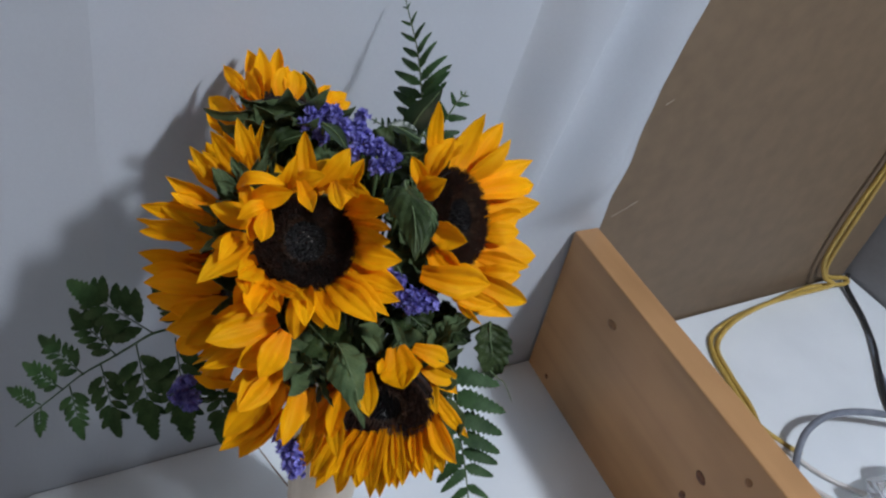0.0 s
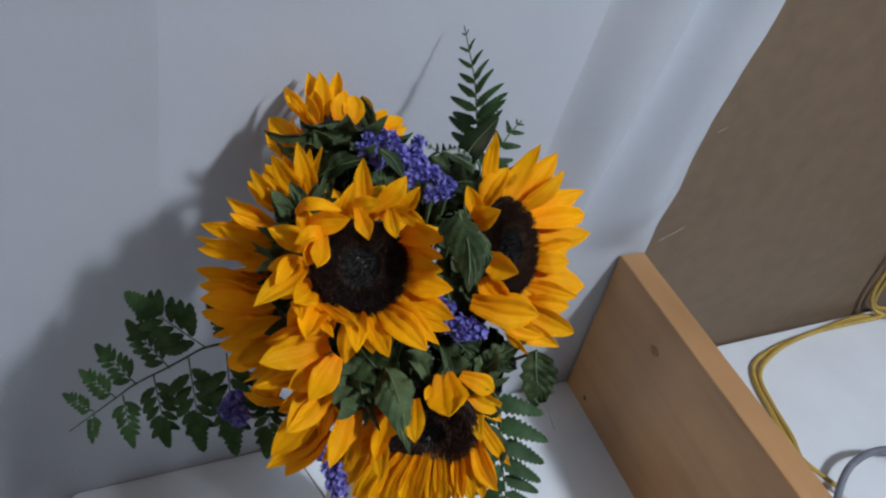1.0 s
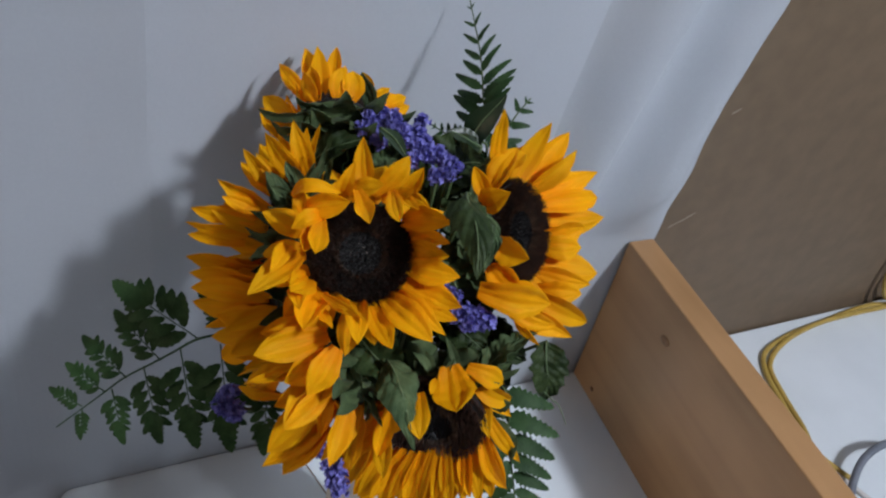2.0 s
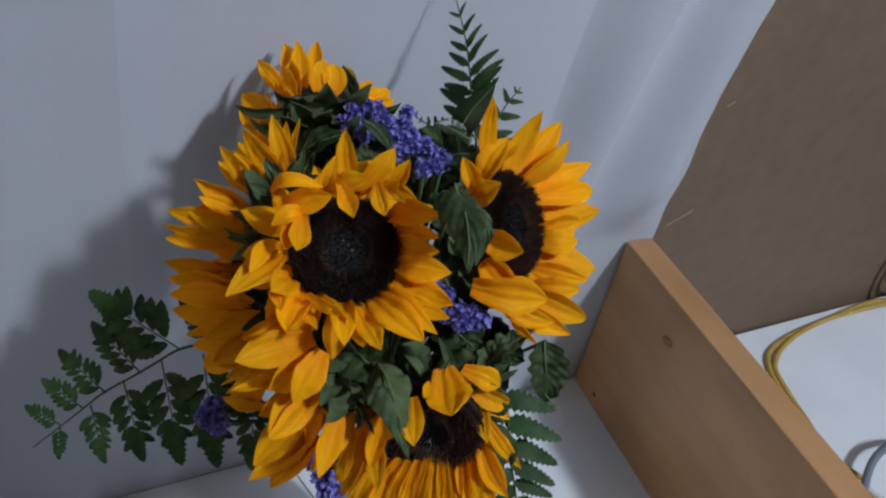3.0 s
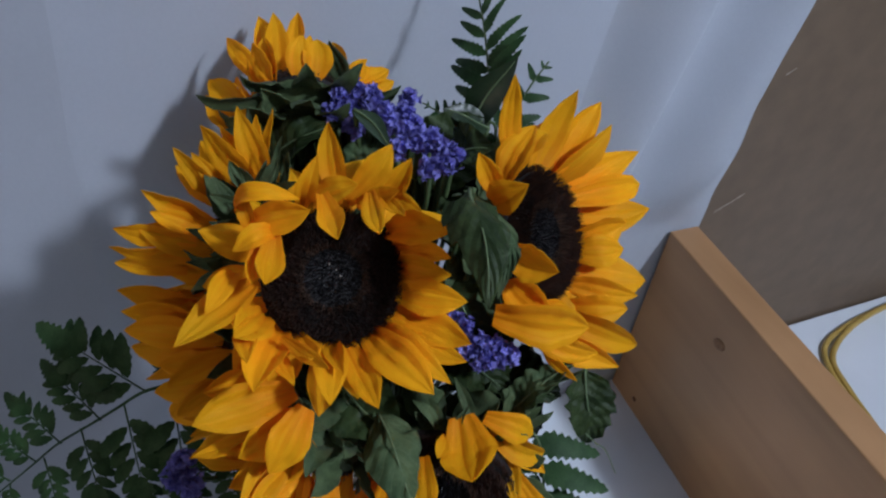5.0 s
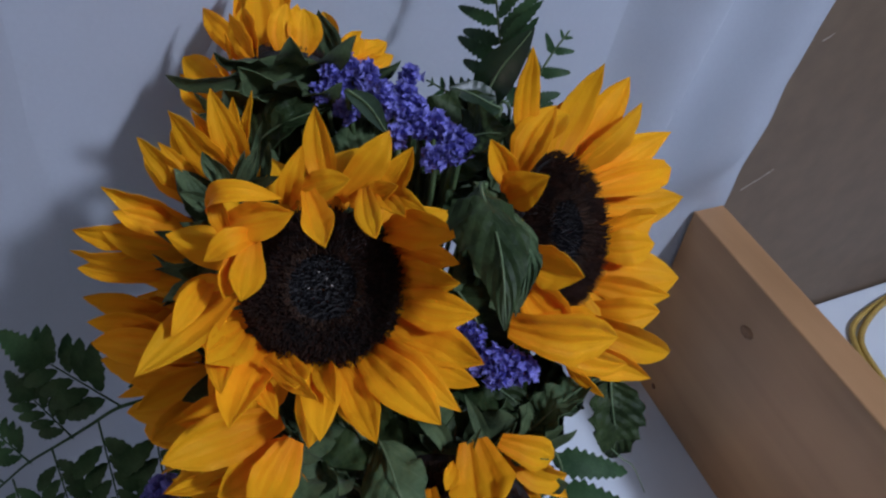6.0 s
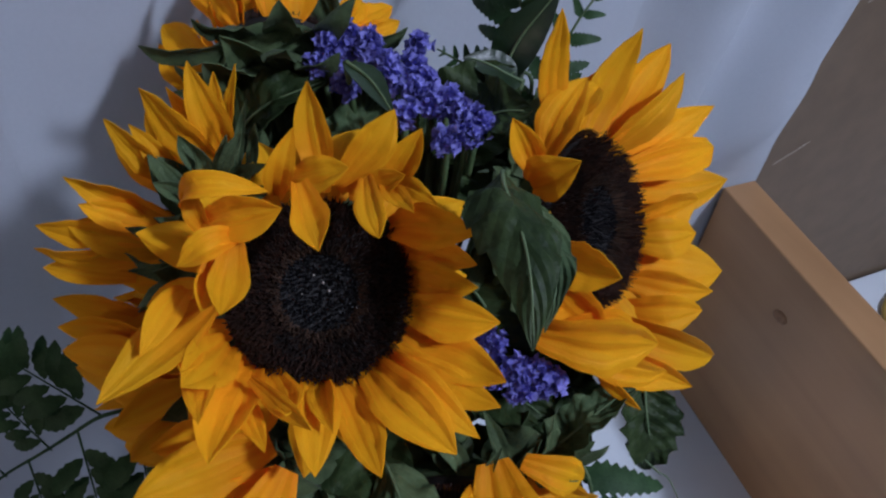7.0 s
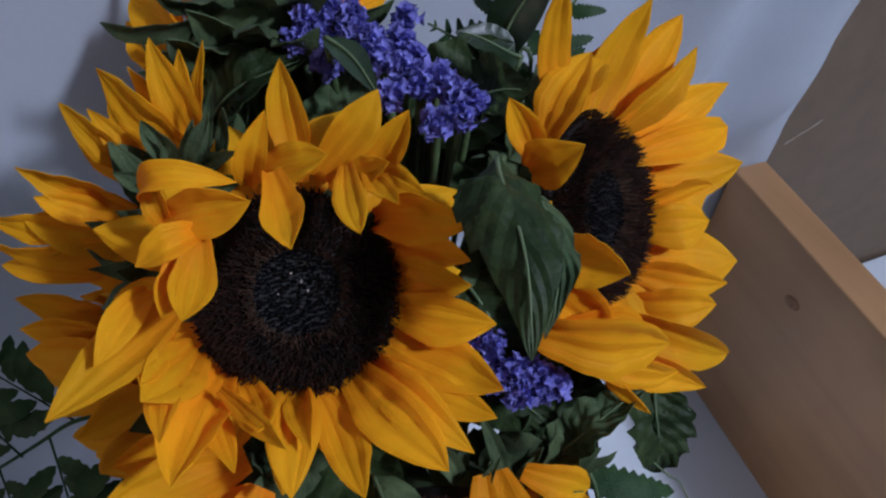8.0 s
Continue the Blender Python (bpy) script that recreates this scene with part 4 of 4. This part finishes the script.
# ---- ferns ----
def leaflet_bm(base, tip, face, width, teeth, rng, steps=9, bm=None, peak=0.22):
    base, tip = Vector(base), Vector(tip)
    axis = tip - base
    side = axis.normalized().cross(Vector(face)).normalized()
    nrm = side.cross(axis.normalized())
    line, sides, half = [], [], []
    for i in range(steps + 1):
        s = i / steps
        line.append(base + axis * s + nrm * (0.08 * axis.length * math.sin(math.pi * s) - 0.05 * axis.length * s * s))
        sides.append(side)
        half.append(0.5 * width * (min(1, s / peak) ** 0.7 * 1.1 * (1 - s) ** 0.55 + 0.03))
    return strap_bm(line, sides, half, 0.18, 2, teeth, 0, 0.0003, 0.06, rng, bm)


def pinna_bm(pp, way, size, face, width, q, divided, rng):
    """One pinna: a thin rachis with lobed leaflets on both sides and a toothed end, or one toothed blade."""
    bm = bmesh.new()
    if not divided or q >= 0.8:
        return leaflet_bm(pp, pp + way * size, face, size * width, 0.17, rng, 19, bm)
    tube_bm([pp, pp + way * size * 0.95], 0.0005, 5, 3, 0.4, bm)
    m = 5 if q < 0.5 else 4
    perp = way.cross(face).normalized()
    for j in range(m):
        t = 0.06 + (j + 0.5) / m * 0.68
        lw = size * 0.38 * (1 - 0.50 * t) * rng.uniform(0.88, 1.1)
        for s2 in (1, -1):
            w2 = (way * 0.62 + perp * s2 * 0.78 + face * rng.uniform(-0.14, 0.14)).normalized()
            c = pp + way * (size * (t + 0.05 * (s2 > 0)))
            leaflet_bm(c + w2 * (0.06 * lw), c + w2 * lw, face, lw * 0.54, 0.10, rng, 11, bm, 0.55)
    return leaflet_bm(pp + way * size * 0.62, pp + way * size * 1.08, face, size * 0.26, 0.16, rng, 17, bm, 0.25)


def fern(label, points, face, length, width, pairs, seed, divided, start=0.15, lean=55, pinnae=()):
    """A frond: bowed stalk with pairs of pinnae, toothed or divided again into leaflets; pinnae: base and tip of each where they are uneven."""
    rng = random.Random(seed)
    base = Vector(points[0])
    path = smooth_path([Vector(p) - base for p in points], 12)
    ob = thing("fern_frond", label, "fern", "fern fronds in the bouquet", at=base)
    part("stalk", tube_bm([NECK - base, (NECK - base) * 0.45, *[Vector(p) - base for p in points]], 0.0011, 6, 8, 0.35), STEM if not divided else FERN, ob)
    face = Vector(face).normalized()
    for a, b in pinnae:
        way = b - a
        part("pinna", pinna_bm(a - base, way.normalized(), way.length * 1.1, face, width, 0.3, divided, rng), FERN, ob)
    for k in range(pairs):
        s = start + (1 - start) * (k + 0.4) / pairs
        f = s * (len(path) - 1)
        i = min(int(f), len(path) - 2)
        p = path[i].lerp(path[i + 1], f - i)
        d = (path[i + 1] - path[i]).normalized()
        side = d.cross(face).normalized()
        q = (k + 0.4) / pairs
        size = length * (1 - q) ** (0.35 if divided else 0.75) * (0.75 + 0.25 * min(1, q * 5)) + 0.15 * length * (1 - q)
        for sg in (1, -1):
            a = radians(lean + rng.uniform(-7, 7) - 12 * q)
            way = (d * math.cos(a) + side * (sg * math.sin(a)) + face * rng.uniform(-0.15, 0.2)).normalized()
            pp = p + d * (0.25 * size * (sg > 0) * 0.4)
            part("pinna", pinna_bm(pp, way, size, face, width, q, divided, rng), FERN, ob)
    return ob


fern("upright dark green fern frond with toothed leaflets", [B(42, 74, -42), B(41, 100, -50), B(38, 130, -56), B(30, 165, -60)], D(-0.54, 0, 0.84), 0.030, 0.27, 9, 1, False, 0.05, 56)
fern("drooping dark green fern frond with finely divided leaflets", [B(-86, -40, -10), B(-109, -50, -16), B(-125, -55, -18), B(-139, -63, -21), B(-153, -71, -23), B(-171, -81, -25), B(-184, -91, -26), B(-197, -101, -27), B(-214, -114, -28)], D(0.0, 0.1, 1), 0.047, 0.42, 0, 2, True, pinnae=((B(-123, -55, -19), B(-170, -27, -20)), (B(-147, -69, -21), B(-173, -44, -22)), (B(-169, -81, -24), B(-194, -60, -25)), (B(-183, -90, -25), B(-205, -76, -26)), (B(-197, -100, -26), B(-216, -91, -27)), (B(-110, -57, -18), B(-103, -112, -19)), (B(-135, -61, -20), B(-125, -112, -21)), (B(-158, -73, -22), B(-148, -113, -23)), (B(-178, -88, -24), B(-171, -117, -25)), (B(-197, -101, -26), B(-198, -118, -27)), (B(-80, -75, -15), B(-81, -115, -16)), (B(-105, -49, -17), B(-122, -26, -18))))
fern("dark green fern frond hanging below the nodding flower", [B(58, -76, -30), B(65, -117, -38), B(70, -150, -42), B(74, -196, -46)], D(0.15, 0.3, 1), 0.038, 0.36, 9, 3, False, 0.0, 62)
fern("small dark green fern frond behind the wide flower", [B(50, 40, -40), B(46, 60, -36), B(60, 85, -34), B(70, 98, -34)], D(0.05, 0, 1), 0.022, 0.4, 6, 4, False, 0.05, 58)
fern("small dark green fern frond behind the violet sprigs", [B(44, 62, -36), B(30, 68, -32), B(20, 74, -32), B(10, 80, -32)], D(0.05, 0, 1), 0.014, 0.4, 6, 5, False, 0.05, 58)


# ---- statice sprigs ----
def statice(label, places, radius, count, seed):
    rng = random.Random(seed)
    base = Vector(places[0])
    ob = thing("statice_sprig", label, "statice", "violet statice sprigs", at=base)
    for c in places:
        c = Vector(c) - base
        bm = bmesh.new()
        for _ in range(count):
            way = Vector((rng.gauss(0, 1), rng.gauss(0, 1), rng.gauss(0, 1))).normalized()
            if way.dot(AZ) < -0.3:
                way = -way
            p = c + way * (radius * rng.uniform(0.35, 1.25))
            a, b, n = frame_of(way + Vector((rng.uniform(-0.5, 0.5), rng.uniform(-0.5, 0.5), rng.uniform(-0.5, 0.5))), (0.3, 0.4, 0.86))
            r = rng.uniform(0.0014, 0.0024)
            root = bm.verts.new(p - n * r * 0.9)
            rim = []
            for k in range(10):
                t = k * math.pi / 5
                q = r * (1.15 if k % 2 else 0.7) * rng.uniform(0.8, 1.15)
                rim.append(bm.verts.new(p + (a * math.cos(t) + b * math.sin(t)) * q + n * (r * rng.uniform(-0.1, 0.55))))
            for k in range(10):
                bm.faces.new((root, rim[k], rim[(k + 1) % 10]))
        tagged(part("blossom_head", bm, STATICE, ob), kind="stuff")
        part("stem", tube_bm([c - AZ * radius * 0.5, (c + NECK - base) * 0.5 - AZ * 0.01, NECK - base], 0.0013, 5, 5), STEM, ob)
    return ob


statice("violet papery statice sprig behind the open flower", [B(-25, 71, 6), B(-22, 78, 6), B(-15, 80, 5), B(-9, 78, 5), B(-7, 73, 8), B(-3, 70, 8), B(-1, 65, 9), B(-16, 64, 8), B(-19, 74, 5)], 0.0042, 42, 1)
statice("violet papery statice sprig with a drooping tip", [B(7, 76, -2), B(5, 69, 2), B(7, 61, 8), B(12, 55, 14), B(17, 57, 12), B(23, 52, 16), B(27, 49, 18), B(18, 44, 24), B(24, 46, 20), B(4, 53, 18), B(9, 64, 4)], 0.0042, 42, 2)
statice("deep violet statice sprig between three flowers", [B(30, -30, 14), B(37, -30, 14), B(43, -31, 14), B(47, -34, 13), B(38, -35, 15), B(24, -19, 10), B(29, -22, 10), B(0, -24, 12)], 0.0048, 55, 3)
statice("shaded violet statice sprig beside the fern", [B(-100, -88, 2), B(-97, -82, 0), B(-94, -92, 2)], 0.0055, 60, 4)
statice("shaded violet statice sprig below the drooping petals", [B(-38, -110, 6), B(-36, -119, 4), B(-34, -127, 2), B(-33, -133, 0)], 0.006, 65, 5)


# ---- vase ----
def vase():
    ob = thing("vase", "cream tapered vase holding the bouquet on the desk", "vase", at=(0.206, 0.335, 0.0073))
    bm = bmesh.new()
    rings = []
    for z, r in ((0.0, 0.002), (0.0, 0.024), (0.004, 0.026), (0.06, 0.028), (0.13, 0.031), (0.19, 0.035), (0.204, 0.0365), (0.206, 0.0353), (0.204, 0.034), (0.13, 0.029), (0.03, 0.024), (0.02, 0.002)):
        rings.append([bm.verts.new((r * math.cos(k * math.pi / 24), r * math.sin(k * math.pi / 24), z)) for k in range(48)])
    for a, b in zip(rings, rings[1:]):
        for k in range(48):
            bm.faces.new((a[k], a[(k + 1) % 48], b[(k + 1) % 48], b[k]))
    bm.faces.new(rings[0][::-1])
    bm.faces.new(rings[-1])
    part("body", bm, VASE, ob)


vase()
